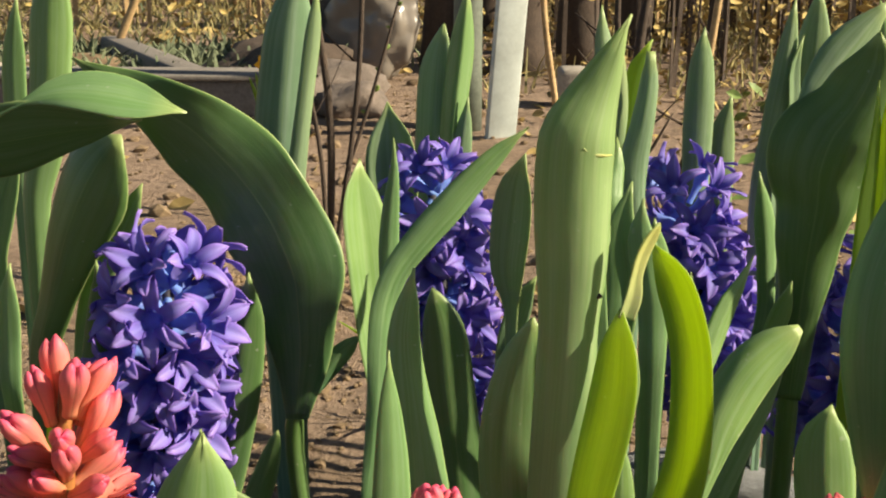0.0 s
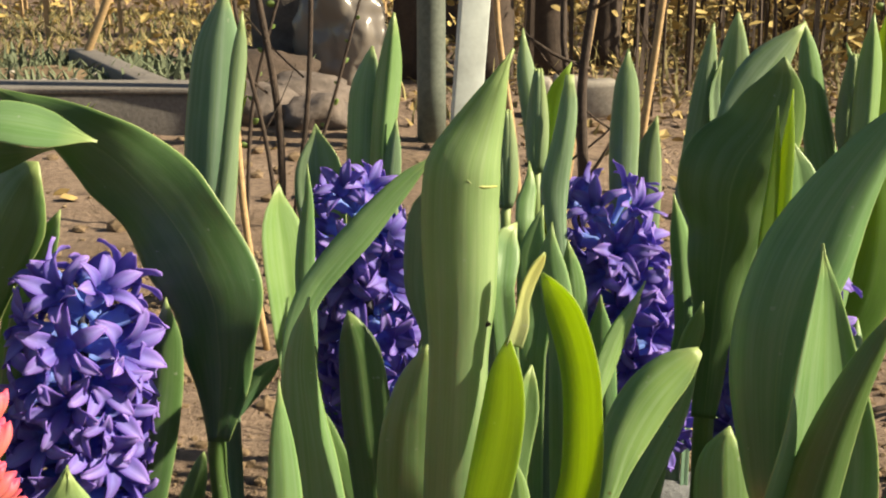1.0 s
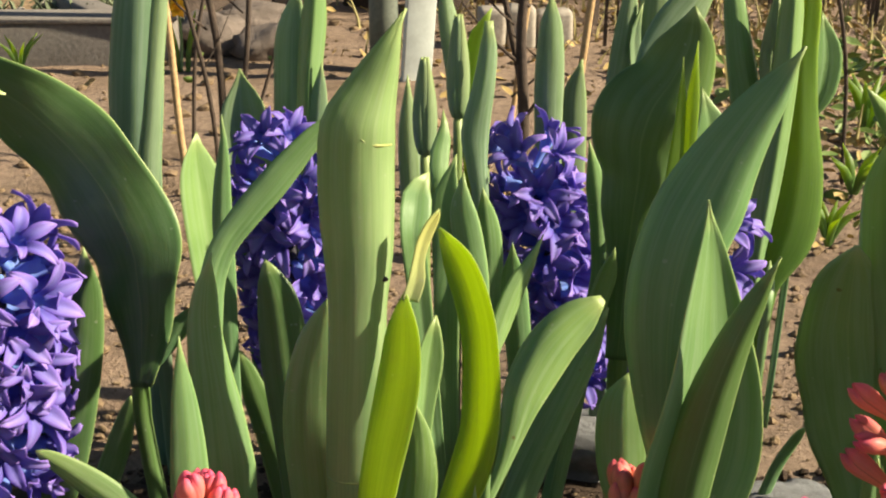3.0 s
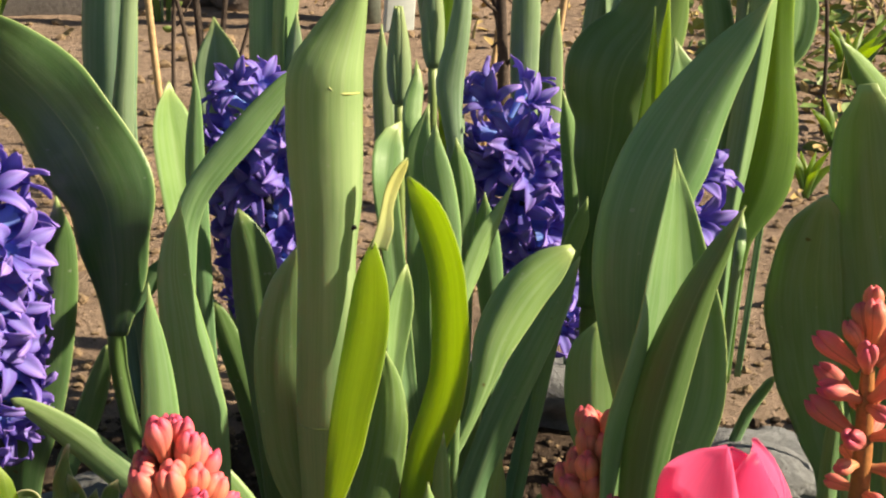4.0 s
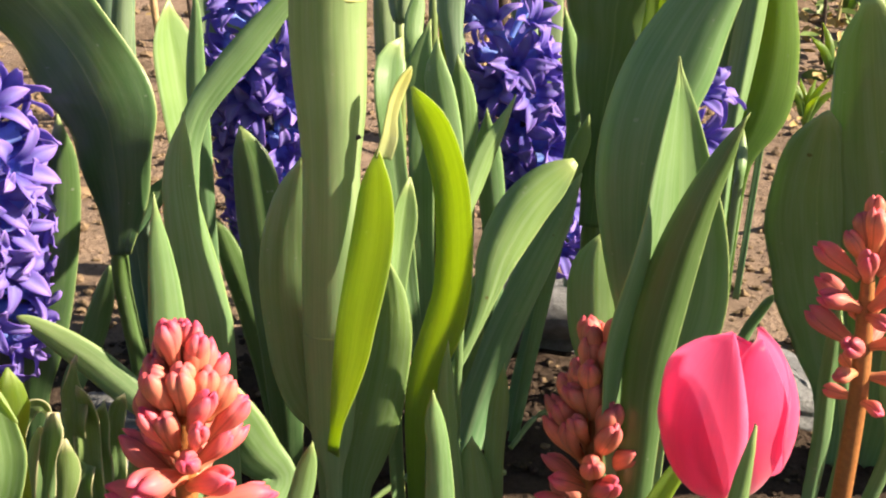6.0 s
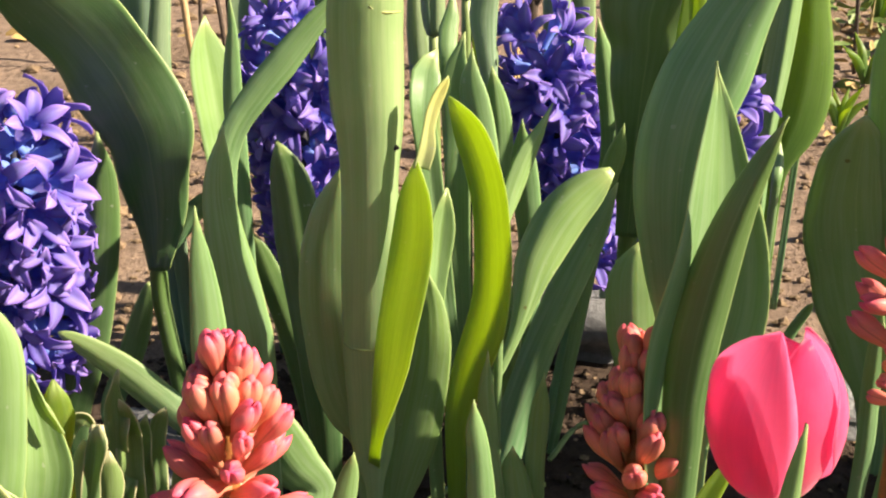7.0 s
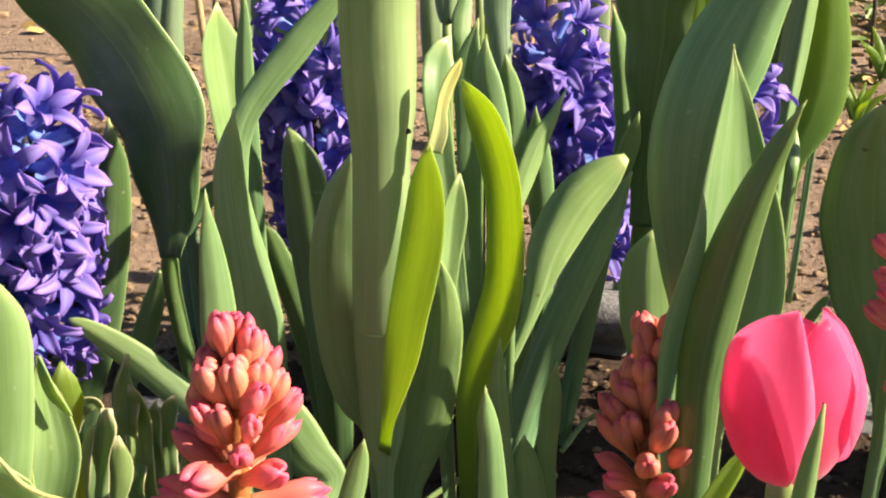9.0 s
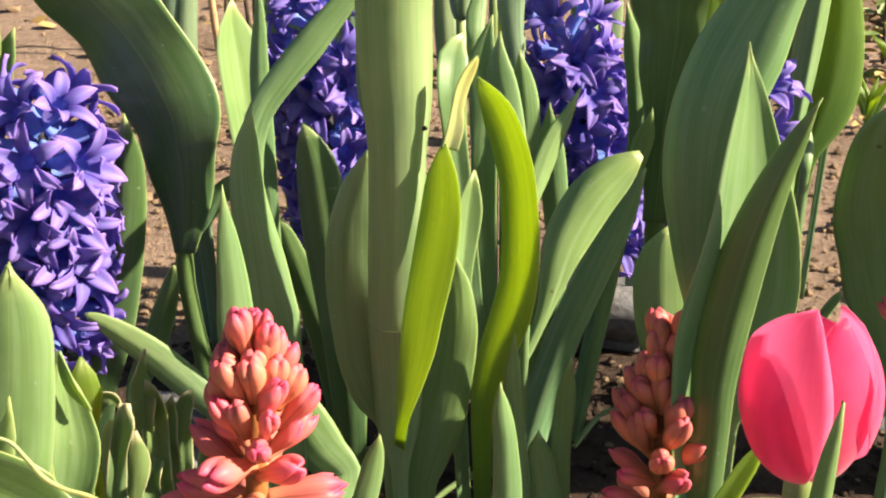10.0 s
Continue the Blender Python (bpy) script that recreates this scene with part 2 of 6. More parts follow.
SOIL = soil_material()
CLOD = plain("soil_crumb", (0.11, 0.076, 0.048), (0.34, 0.245, 0.155), 30, 0.95, 0.8, 0.002)
HUMUS = plain("dark_humus", (0.036, 0.025, 0.019), (0.125, 0.090, 0.068), 24, 0.95, 1.0, 0.006, 9)
STONE = plain("grey_stone", (0.12, 0.125, 0.135), (0.26, 0.265, 0.275), 18, 0.85, 1.0, 0.006)
CONCRETE = plain("weathered_concrete", (0.13, 0.115, 0.105), (0.25, 0.225, 0.205), 8, 0.9, 0.5, 0.003, 14)
ROCK = plain("dark_rock", (0.10, 0.08, 0.07), (0.24, 0.19, 0.16), 6, 0.85, 0.7, 0.01)
BARK = plain("dark_bark", (0.035, 0.025, 0.02), (0.11, 0.075, 0.055), 30, 0.9, 0.9, 0.003)
DRYSTEM = plain("dry_stem", (0.36, 0.22, 0.10), (0.60, 0.42, 0.22), 30, 0.8, 0.4)
WHITEWOOD = plain("whitewashed_wood", (0.52, 0.58, 0.56), (0.66, 0.71, 0.68), 3, 0.6, 0.1, 0.0006, 3)
GREYPOST = plain("grey_green_post", (0.09, 0.11, 0.09), (0.17, 0.19, 0.155), 14, 0.6, 0.4, 0.001)
PALEBLOCK = plain("pale_block", (0.30, 0.26, 0.22), (0.44, 0.39, 0.33), 14, 0.85, 0.5, 0.002)
LITTER = plain("fallen_leaf", (0.26, 0.17, 0.06), (0.50, 0.37, 0.14), 5, 0.8, 0.3)
OCHRE = plain("ochre_leaf", (0.36, 0.25, 0.07), (0.60, 0.45, 0.16), 5, 0.7, 0.3)
GRASS = plain("dry_grass", (0.22, 0.185, 0.07), (0.40, 0.34, 0.15), 4, 0.8, 0.2)
FRESH = plain("fresh_green", (0.10, 0.17, 0.035), (0.20, 0.28, 0.06), 20, 0.6, 0.2)
MOSS = plain("low_greenery", (0.06, 0.09, 0.04), (0.22, 0.24, 0.15), 12, 0.9, 0.6)


def film_material():
    m, n, l, s = nodes_of("crumpled_plastic")
    co = n.new("ShaderNodeTexCoord").outputs["Object"]
    f = noisy(n, l, co, 7, 2, 0.5)
    l.new(mixed(n, l, (0.15, 0.125, 0.105), (0.27, 0.24, 0.21), f), s.inputs["Base Color"])
    s.inputs["Roughness"].default_value = 0.22
    bumped(n, l, s, f, 1.0, 0.06)
    return m


FILM = film_material()


# ---- building helpers ----
def part(name, bm, material, parent, label=""):
    me = bpy.data.meshes.new(name)
    if parent is not None:
        bmesh.ops.translate(bm, vec=-parent.matrix_world.translation if parent.parent is None else -parent.parent.location, verts=bm.verts)
    bm.to_mesh(me)
    bm.free()
    me.materials.append(material)
    me.shade_smooth()
    ob = new(name, me)
    ob.parent = parent
    return tagged(ob, label) if label else ob


def thing(name, at, label, category, group="", kind=""):
    ob = new(name)
    ob.location = at
    ob.empty_display_size = 0.02
    ob.matrix_world = Matrix.Translation(at)
    return tagged(ob, label, category, group, kind)


def solo(name, bm, material, label, category="", group="", kind="", at=(0, 0, 0)):
    """A thing that is one mesh, with its origin at its foot."""
    bmesh.ops.translate(bm, vec=-Vector(at), verts=bm.verts)
    me = bpy.data.meshes.new(name)
    bm.to_mesh(me)
    bm.free()
    me.materials.append(material)
    me.shade_smooth()
    ob = new(name, me)
    ob.location = at
    return tagged(ob, label, category, group, kind)


def blade(bm, fn, nu, nv, thick):
    """A closed two-sided sheet over fn(u, v), u from -1 to 1 across, v from 0 to 1 along, thinner at its edges."""
    uv = bm.loops.layers.uv.verify()
    p = [[fn(-1 + 2 * i / nu, j / nv) for i in range(nu + 1)] for j in range(nv + 1)]
    top, low = [], []
    for j in range(nv + 1):
        a, b = [], []
        for i in range(nu + 1):
            du = p[j][min(i + 1, nu)] - p[j][max(i - 1, 0)]
            dv = p[min(j + 1, nv)][i] - p[max(j - 1, 0)][i]
            n = du.cross(dv)
            n = n.normalized() if n.length > 1e-12 else Vector((0, -1, 0))
            u = -1 + 2 * i / nu
            h = thick * (0.5 - 0.36 * u ** 4)
            a.append(bm.verts.new(p[j][i] + n * h))
            b.append(bm.verts.new(p[j][i] - n * h))
        top.append(a), low.append(b)

    def face(vs, cs):
        f = bm.faces.new(vs)
        for loop, c in zip(f.loops, cs):
            loop[uv].uv = c

    c = lambda i, j: (i / nu, j / nv)  # noqa: E731
    for j in range(nv):
        for i in range(nu):
            k = ((i, j), (i + 1, j), (i + 1, j + 1), (i, j + 1))
            face([top[y][x] for x, y in k], [c(*q) for q in k])
            face([low[y][x] for x, y in reversed(k)], [c(*q) for q in reversed(k)])
        for i in (0, nu):
            k = ((i, j), (i, j + 1))
            vs = [top[j][i], top[j + 1][i], low[j + 1][i], low[j][i]]
            cs = [c(*k[0]), c(*k[1]), c(*k[1]), c(*k[0])]
            face(vs if i == 0 else vs[::-1], cs if i == 0 else cs[::-1])
    for j in (0, nv):
        for i in range(nu):
            vs = [top[j][i + 1], top[j][i], low[j][i], low[j][i + 1]]
            cs = [c(i + 1, j), c(i, j), c(i, j), c(i + 1, j)]
            face(vs if j == 0 else vs[::-1], cs if j == 0 else cs[::-1])


def glide(pts, s):
    """A smooth curve through the rows of pts, at s from 0 to 1 by length."""
    q = np.array(pts, float)
    d = np.r_[0, np.cumsum(np.linalg.norm(np.diff(q[:, :3], axis=0), axis=1) + 1e-6)]
    x = s * d[-1]
    i = int(min(max(np.searchsorted(d, x) - 1, 0), len(q) - 2))
    h = d[i + 1] - d[i]
    k = (x - d[i]) / h

    def slope(j):
        if j == 0:
            return (q[1] - q[0]) / (d[1] - d[0])
        if j == len(q) - 1:
            return (q[-1] - q[-2]) / (d[-1] - d[-2])
        return (q[j + 1] - q[j - 1]) / (d[j + 1] - d[j - 1])

    return ((2 * k**3 - 3 * k**2 + 1) * q[i] + (k**3 - 2 * k**2 + k) * h * slope(i)
            + (3 * k**2 - 2 * k**3) * q[i + 1] + (k**3 - k**2) * h * slope(i + 1))


def leaf(plant, spine, turn=0, cup=0.5, wave=0.0, kind="leaf"):
    """A leaf along spine rows (x, y, z, width). turn: degrees by which its face looks to the right. cup: how far it is
    rolled, its edges bent back where positive and forward where negative. wave: metres of ripple along the edges."""
    if kind in ("stem", "darkstem"):
        bm = bmesh.new()
        tube(bm, [(x, y, z, w / 2) for x, y, z, w in spine], 12, 10)
        return part("stem", bm, STEM if kind == "stem" else SHADED, plant)
    face = Vector((math.sin(radians(turn)), -math.cos(radians(turn)), 0.25)).normalized()
    phase = random.uniform(0, 6.3)
    c = min(max(abs(cup), 0.02) * 1.35, 1.5)
    sign = 1 if cup > 0 else -1
    length = sum((Vector(a[:3]) - Vector(b[:3])).length for a, b in zip(spine, spine[1:]))
    beats = random.uniform(22, 34) * length
    twist = random.uniform(-0.45, 0.45)
    if kind == "crisp":
        beats *= 5

    def at(u, v):
        q = glide(spine, v)
        q2 = glide(spine, min(v + 0.02, 1.0))
        q1 = glide(spine, max(v - 0.02, 0.0))
        t = Vector(q2[:3] - q1[:3]).normalized()
        look_to = Matrix.Rotation(twist * (v - 0.5), 3, "Z") @ face
        side = t.cross(-look_to).normalized()
        n = side.cross(t) * -1
        if n.dot(look_to) < 0:
            n = -n
        w = max(q[3], 0.0006) / 2
        if v > 0.9:
            w *= math.sqrt(max(0.02, 1 - ((v - 0.9) / 0.1) ** 2))
        bend = c * (0.75 + 0.25 * math.sin(3 * v + phase))
        x = w * math.sin(u * bend) / math.sin(min(bend, math.pi / 2))
        y = w * (1 - math.cos(u * bend)) / max(math.sin(min(bend, math.pi / 2)), 0.02)
        if kind == "folded":
            x, y = w * u, w * (0.95 * math.sqrt(u * u + 0.004) + 0.2 * u * u)
        ripple = (wave + 0.0006) * u * abs(u) * math.sin(beats * v + phase) * min(1.0, w / 0.01)
        keel = -0.10 * w * max(0.0, 1 - abs(u) * 3.2) * sign
        jig = 1 + 0.025 * math.sin(beats * 1.7 * v + phase * 2 + (2 if u > 0 else 0))
        return Vector(q[:3]) + side * x * jig - n * (y * sign + ripple + keel * 0.6)

    bm = bmesh.new()
    blade(bm, at, 10, 40, 0.0014)
    return part("leaf", bm, {"lit": BACKLIT, "crisp": CRISP, "dry": STRAW, "dark": SHADED, "rolled": PALE, "glaucous": GLAUCOUS}.get(kind, LEAF), plant)


def broad_leaf(plant, spine, low, high, wave=0.0, material=None, nu=18, nv=60, cut=0.0):
    """A large leaf along spine rows (x, y, z, width). low and high give, at its foot and at its tip, how far each strip
    across it turns away to the right, in degrees from its left margin to its right one; wave: metres of ripple at the margins;
    cut: how much of the rounded tip is missing. Returns the part and its surface."""
    phase, beats = random.uniform(0, 6.3), random.uniform(3.0, 5.0)

    def profile(turns):
        xs, ds = [0.0], [0.0]
        for i in range(nu):
            a = radians(float(np.interp((i + 0.5) / nu, np.linspace(0, 1, len(turns)), turns)))
            xs.append(xs[-1] + math.cos(a))
            ds.append(ds[-1] + math.sin(a))
        wide = max(xs) - min(xs)
        mid = ds[nu // 2]
        return [(2 * (x - min(xs)) / wide - 1, 2 * (d - mid) / wide) for x, d in zip(xs, ds)]

    bottom, top = profile(low), profile(high)

    def at(u, v):
        q, q2, q1 = glide(spine, v), glide(spine, min(v + 0.015, 1.0)), glide(spine, max(v - 0.015, 0.0))
        t = Vector(q2[:3] - q1[:3]).normalized()
        away = Vector((q[0] - 0.01, q[1], q[2] - 0.475)).normalized()
        side = away.cross(t).normalized()
        w = max(q[3], 0.0005) / 2
        if v > 0.93:
            w *= max(cut, math.sqrt(max(0.02, 1 - ((v - 0.93) / 0.07) ** 2)))
        i = min(max(int(round((u + 1) / 2 * nu)), 0), nu)
        x, d = (bottom[i][k] * (1 - v) + top[i][k] * v for k in (0, 1))
        roll = wave * u * abs(u) * math.sin(math.tau * beats * v + phase + (1.3 if u > 0 else 0)) * min(1.0, w / 0.008)
        swell = 0.0005 * noise.noise(Vector((u * 1.2 + phase, v * 7, phase))) + 0.00022 * noise.noise(Vector((u * 5 + phase, v * 9, 3.0)))
        edge = 1 + 26 * wave * abs(u) * math.sin(math.tau * beats * v + phase + (2.1 if u > 0 else 0))
        return Vector(q[:3]) + side * w * x * edge + away * (w * d + roll + swell)

    bm = bmesh.new()
    blade(bm, at, nu, nv, 0.0013)
    return part("leaf", bm, material or LEAF, plant), at


def tube(bm, rows, sides=8, rings=12, cap=True):
    """A round tapering stalk along rows (x, y, z, radius)."""
    uv = bm.loops.layers.uv.verify()
    loops = []
    for j in range(rings + 1):
        s = j / rings
        q, a, b = glide(rows, s), glide(rows, max(s - 0.02, 0)), glide(rows, min(s + 0.02, 1))
        t = Vector(b[:3] - a[:3]).normalized()
        x = t.orthogonal().normalized() if abs(t.z) < 0.3 else t.cross(Vector((0, 1, 0))).normalized()
        y = t.cross(x)
        loops.append([bm.verts.new(Vector(q[:3]) + (x * math.cos(k * math.tau / sides) + y * math.sin(k * math.tau / sides)) * max(q[3], 2e-4)) for k in range(sides)])
    for j in range(rings):
        for k in range(sides):
            f = bm.faces.new((loops[j][k], loops[j][(k + 1) % sides], loops[j + 1][(k + 1) % sides], loops[j + 1][k]))
            for loop, c in zip(f.loops, ((k, j), (k + 1, j), (k + 1, j + 1), (k, j + 1))):
                loop[uv].uv = (c[0] / sides, c[1] / rings)
    if cap:
        bm.faces.new(loops[0][::-1])
        bm.faces.new(loops[-1])


def lump(bm, centre, size, rough=0.25, detail=2, seed=0.0, flat=None):
    """A stone-like lump."""
    made = bmesh.ops.create_icosphere(bm, subdivisions=detail, radius=1.0)["verts"]
    for v in made:
        d = 1 + rough * noise.noise(v.co * 1.3 + Vector((seed, seed * 1.7, 0))) + 0.35 * rough * noise.noise(v.co * 4 + Vector((seed, 0, seed)))
        v.co = Vector((v.co.x * size[0] * d, v.co.y * size[1] * d, v.co.z * size[2] * d)) + Vector(centre)
        if flat is not None:
            v.co.z = max(v.co.z, flat)


def box(bm, x0, x1, y0, y1, z0, z1, bevel=0.004, jitter=0.0):
    made = bmesh.ops.create_cube(bm, size=1.0)["verts"]
    for v in made:
        v.co = Vector(((x0 + x1) / 2 + v.co.x * (x1 - x0), (y0 + y1) / 2 + v.co.y * (y1 - y0), (z0 + z1) / 2 + v.co.z * (z1 - z0)))
        v.co += Vector((random.uniform(-1, 1), random.uniform(-1, 1), random.uniform(-1, 1))) * jitter
    edges = {e for v in made for e in v.link_edges}
    bmesh.ops.bevel(bm, geom=list(edges), offset=bevel, segments=2, affect="EDGES", profile=0.6)


# ---- ground ----
def relief(x, y):
    near = 1.0 if y < 1.6 else max(0.4, 1.6 / y)
    p = Vector((x, y, 0))
    return near * (0.011 * noise.noise(p * 5) + 0.006 * noise.noise(p * 17) + 0.0035 * noise.noise(p * 47)) - 0.004


def ground_sheet():
    n = 300
    xs = [math.sinh(4.9 * (2 * i / n - 1)) * 0.85 * 0.62 for i in range(n + 1)]
    ys = [0.85 + math.sinh(4.9 * (2 * i / n - 1)) * 0.85 * 0.62 for i in range(n + 1)]
    verts = [(x, y, relief(x, y)) for y in ys for x in xs]
    faces = [(j * (n + 1) + i, j * (n + 1) + i + 1, (j + 1) * (n + 1) + i + 1, (j + 1) * (n + 1) + i) for j in range(n) for i in range(n)]
    me = bpy.data.meshes.new("ground")
    me.from_pydata(verts, [], faces)
    me.materials.append(SOIL)
    me.shade_smooth()
    return tagged(new("ground", me), "bare sandy brown garden soil with crumbs", "ground", "", "structure")


ground_sheet()


def bed_soil():
    """The dark tilled soil of the bed, a low uneven bank with a ragged edge."""
    nx, ny = 170, 110
    verts, faces = [], []
    for j in range(ny + 1):
        for i in range(nx + 1):
            x, y = -1.6 + 3.2 * i / nx, -0.75 + 1.6 * j / ny
            p = Vector((x, y, 0))
            ragged = 0.035 * noise.noise(p * 6) + 0.02 * noise.noise(p * 21)
            edge = ragged + min(0.80 - y, 0.6 * (1 - ((x - 0.05) / 1.2) ** 2 - ((y - 0.2) / 0.72) ** 2) + 0.22 * noise.noise(p * 2.6))
            h = 0.016 * (1 - math.exp(-max(edge, 0) * 22)) - (0.03 if edge < 0 else 0.0)
            verts.append((x, y, relief(x, y) + h + 0.006 * noise.noise(p * 30) * (edge > 0) - 0.002))
    faces = [(j * (nx + 1) + i, j * (nx + 1) + i + 1, (j + 1) * (nx + 1) + i + 1, (j + 1) * (nx + 1) + i) for j in range(ny) for i in range(nx)]
    me = bpy.data.meshes.new("bed_soil")
    me.from_pydata(verts, [], faces)
    me.materials.append(HUMUS)
    me.shade_smooth()
    return tagged(new("bed_soil", me), "dark moist tilled soil of the flower bed", "soil", "", "structure")


bed_soil()
# ---- behind the bed ----
def sprinkle(name, count, x0, x1, y0, y1, r0, r1, material, label, squash=0.7, seed=1):
    rnd = random.Random(seed)
    bm = bmesh.new()
    ico = bmesh.new()
    bmesh.ops.create_icosphere(ico, subdivisions=1, radius=1.0)
    base = [v.co.copy() for v in ico.verts]
    tris = [[v.index for v in f.verts] for f in ico.faces]
    ico.free()
    verts, faces = [], []
    for _ in range(count):
        x, y = rnd.uniform(x0, x1) + rnd.gauss(0, 0.05) * (x1 - x0), rnd.uniform(y0, y1)
        r = r0 + (r1 - r0) * rnd.random() ** 3
        o, turn = len(verts), rnd.uniform(0, 6.3)
        for c in base:
            d = r * (1 + rnd.uniform(-0.28, 0.28))
            a, b = c.x * d, c.y * d * rnd.uniform(0.8, 1.1)
            verts.append((x + a * math.cos(turn) - b * math.sin(turn), y + a * math.sin(turn) + b * math.cos(turn), relief(x, y) + (0.013 if y < 0.76 else 0.0) + r * 0.25 + c.z * d * squash))
        faces += [[k + o for k in t] for t in tris]
    bm.free()
    me = bpy.data.meshes.new(name)
    me.from_pydata(verts, [], faces)
    me.materials.append(material)
    return tagged(new(name, me), label, "soil", "", "stuff")


sprinkle("soil_crumbs", 6500, -0.6, 0.6, 0.78, 1.6, 0.0010, 0.0065, CLOD, "loose crumbs of sandy brown soil", 0.7, 3)
sprinkle("soil_clods", 900, -1.6, 1.6, 1.3, 3.2, 0.004, 0.018, CLOD, "clods and crumbs of dry soil behind the bed", 0.6, 4)
sprinkle("soil_clods", 2600, -3.6, 3.6, -2.6, 4.6, 0.004, 0.022, CLOD, "clods and crumbs of dry soil over the garden", 0.6, 14)


def drift(rnd, a, b):
    """A place between a and b, with a thin scatter past both ends."""
    return rnd.uniform(a, b) + rnd.gauss(0, 0.11) * (b - a)


def flakes(name, count, x0, x1, y0, y1, size, material, label, seed, up=0.02):
    """Fallen leaves, each a bent flake of its own."""
    rnd = random.Random(seed)
    verts, faces = [], []
    for _ in range(count):
        x, y, s = drift(rnd, x0, x1), drift(rnd, y0, y1), size * rnd.uniform(0.5, 1.3)
        m = Matrix.Translation((x, y, relief(x, y) + rnd.uniform(0.0, up))) @ Euler((rnd.uniform(-0.9, 0.9), rnd.uniform(-0.9, 0.9), rnd.uniform(0, 6.3))).to_matrix().to_4x4()
        o = len(verts)
        for u, v, h in ((0, -1, 0), (0.5, -0.4, 0.15), (0.55, 0.3, 0.22), (0, 1, 0.1), (-0.55, 0.3, 0.2), (-0.5, -0.4, 0.12), (0, 0, -0.05)):
            verts.append(m @ Vector((u * s, v * s, h * s)))
        faces += [(o + 6, o + i, o + (i + 1) % 6) for i in range(6)]
    me = bpy.data.meshes.new(name)
    me.from_pydata(verts, [], faces)
    me.materials.append(material)
    return tagged(new(name, me), label, "leaf litter", "", "stuff")


def blades_of_grass(name, count, x0, x1, y0, y1, h0, h1, width, material, label, category, seed, lean=0.25):
    rnd = random.Random(seed)
    verts, faces = [], []
    for _ in range(count):
        x, y, h = drift(rnd, x0, x1), drift(rnd, y0, y1), rnd.uniform(h0, h1)
        a, k, w = rnd.uniform(0, 6.3), rnd.uniform(0, lean), width * rnd.uniform(0.6, 1.3)
        z = relief(x, y) - 0.01
        o = len(verts)
        for s in (0, 0.35, 0.7, 1.0):
            r = w * (1 - s * 0.8)
            cx, cy = x + math.cos(a) * k * h * s * s, y + math.sin(a) * k * h * s * s
            for q in range(3):
                g = q * math.tau / 3 + a
                verts.append((cx + r * math.cos(g), cy + r * math.sin(g), z + h * s))
        for s in range(3):
            for q in range(3):
                b = o + s * 3
                faces.append((b + q, b + (q + 1) % 3, b + 3 + (q + 1) % 3, b + 3 + q))
    me = bpy.data.meshes.new(name)
    me.from_pydata(verts, [], faces)
    me.materials.append(material)
    return tagged(new(name, me), label, category, "", "stuff")


flakes("leaf_litter", 7000, 0.25, 3.2, 2.6, 6.5, 0.016, LITTER, "ochre fallen leaves strewn over the soil", 11)
flakes("leaf_litter", 700, -3.4, 3.4, -2.4, 3.6, 0.022, LITTER, "thinly scattered brown leaf litter on the soil", 15, 0.008)
flakes("leaf_litter", 500, -1.2, 0.4, 3.4, 6.5, 0.03, LITTER, "brown fallen leaves under the bare stems", 12)
flakes("dry_foliage", 7000, 0.15, 3.0, 3.6, 5.8, 0.022, OCHRE, "ochre and yellow dry foliage on low thin stalks", 16, 0.42)
flakes("dry_foliage", 2500, -3.2, -0.2, 4.6, 6.6, 0.024, OCHRE, "ochre dry foliage on the thin stalks behind the grass", 17, 0.5)
flakes("low_greenery", 420, 0.52, 1.15, 1.55, 2.6, 0.020, FRESH, "yellow-green young leaves close to the soil", 18, 0.05)
flakes("leaf_litter", 500, 0.45, 1.2, 1.35, 2.6, 0.010, OCHRE, "yellow fallen leaves at the bed's end", 19, 0.015)
flakes("leaf_litter", 160, 0.4, 1.0, 1.3, 2.2, 0.011, LITTER, "yellow fallen leaves at the bed's end", 13)
blades_of_grass("fresh_grass", 1400, -3.4, -0.3, 3.5, 5.4, 0.01, 0.05, 0.006, MOSS, "patchy low green grass behind the concrete edging", "grass", 26, 1.4)
blades_of_grass("dry_grass", 4200, -3.4, -0.3, 3.6, 5.6, 0.01, 0.07, 0.006, GRASS, "dry yellow grass behind the concrete edging", "grass", 21, 1.6)
blades_of_grass("dry_grass", 3200, 0.3, 3.2, 2.6, 5.6, 0.02, 0.12, 0.005, GRASS, "pale dry straw among the fallen leaves", "grass", 27, 1.2)
blades_of_grass("dry_reeds", 260, -3.5, 3.5, 4.6, 7.2, 0.6, 1.5, 0.010, DRYSTEM, "pale dry reed stems standing in rows", "reeds", 22, 0.12)
blades_of_grass("dead_stalks", 240, 0.2, 3.0, 3.0, 5.5, 0.4, 1.2, 0.008, BARK, "thin brown dead stalks", "stalks", 23, 0.15)
blades_of_grass("low_greenery", 900, -1.6, -0.62, 2.75, 3.3, 0.01, 0.06, 0.010, MOSS, "grey-green low plants inside the concrete edging", "ground cover", 24, 1.2).location.z = 0.06


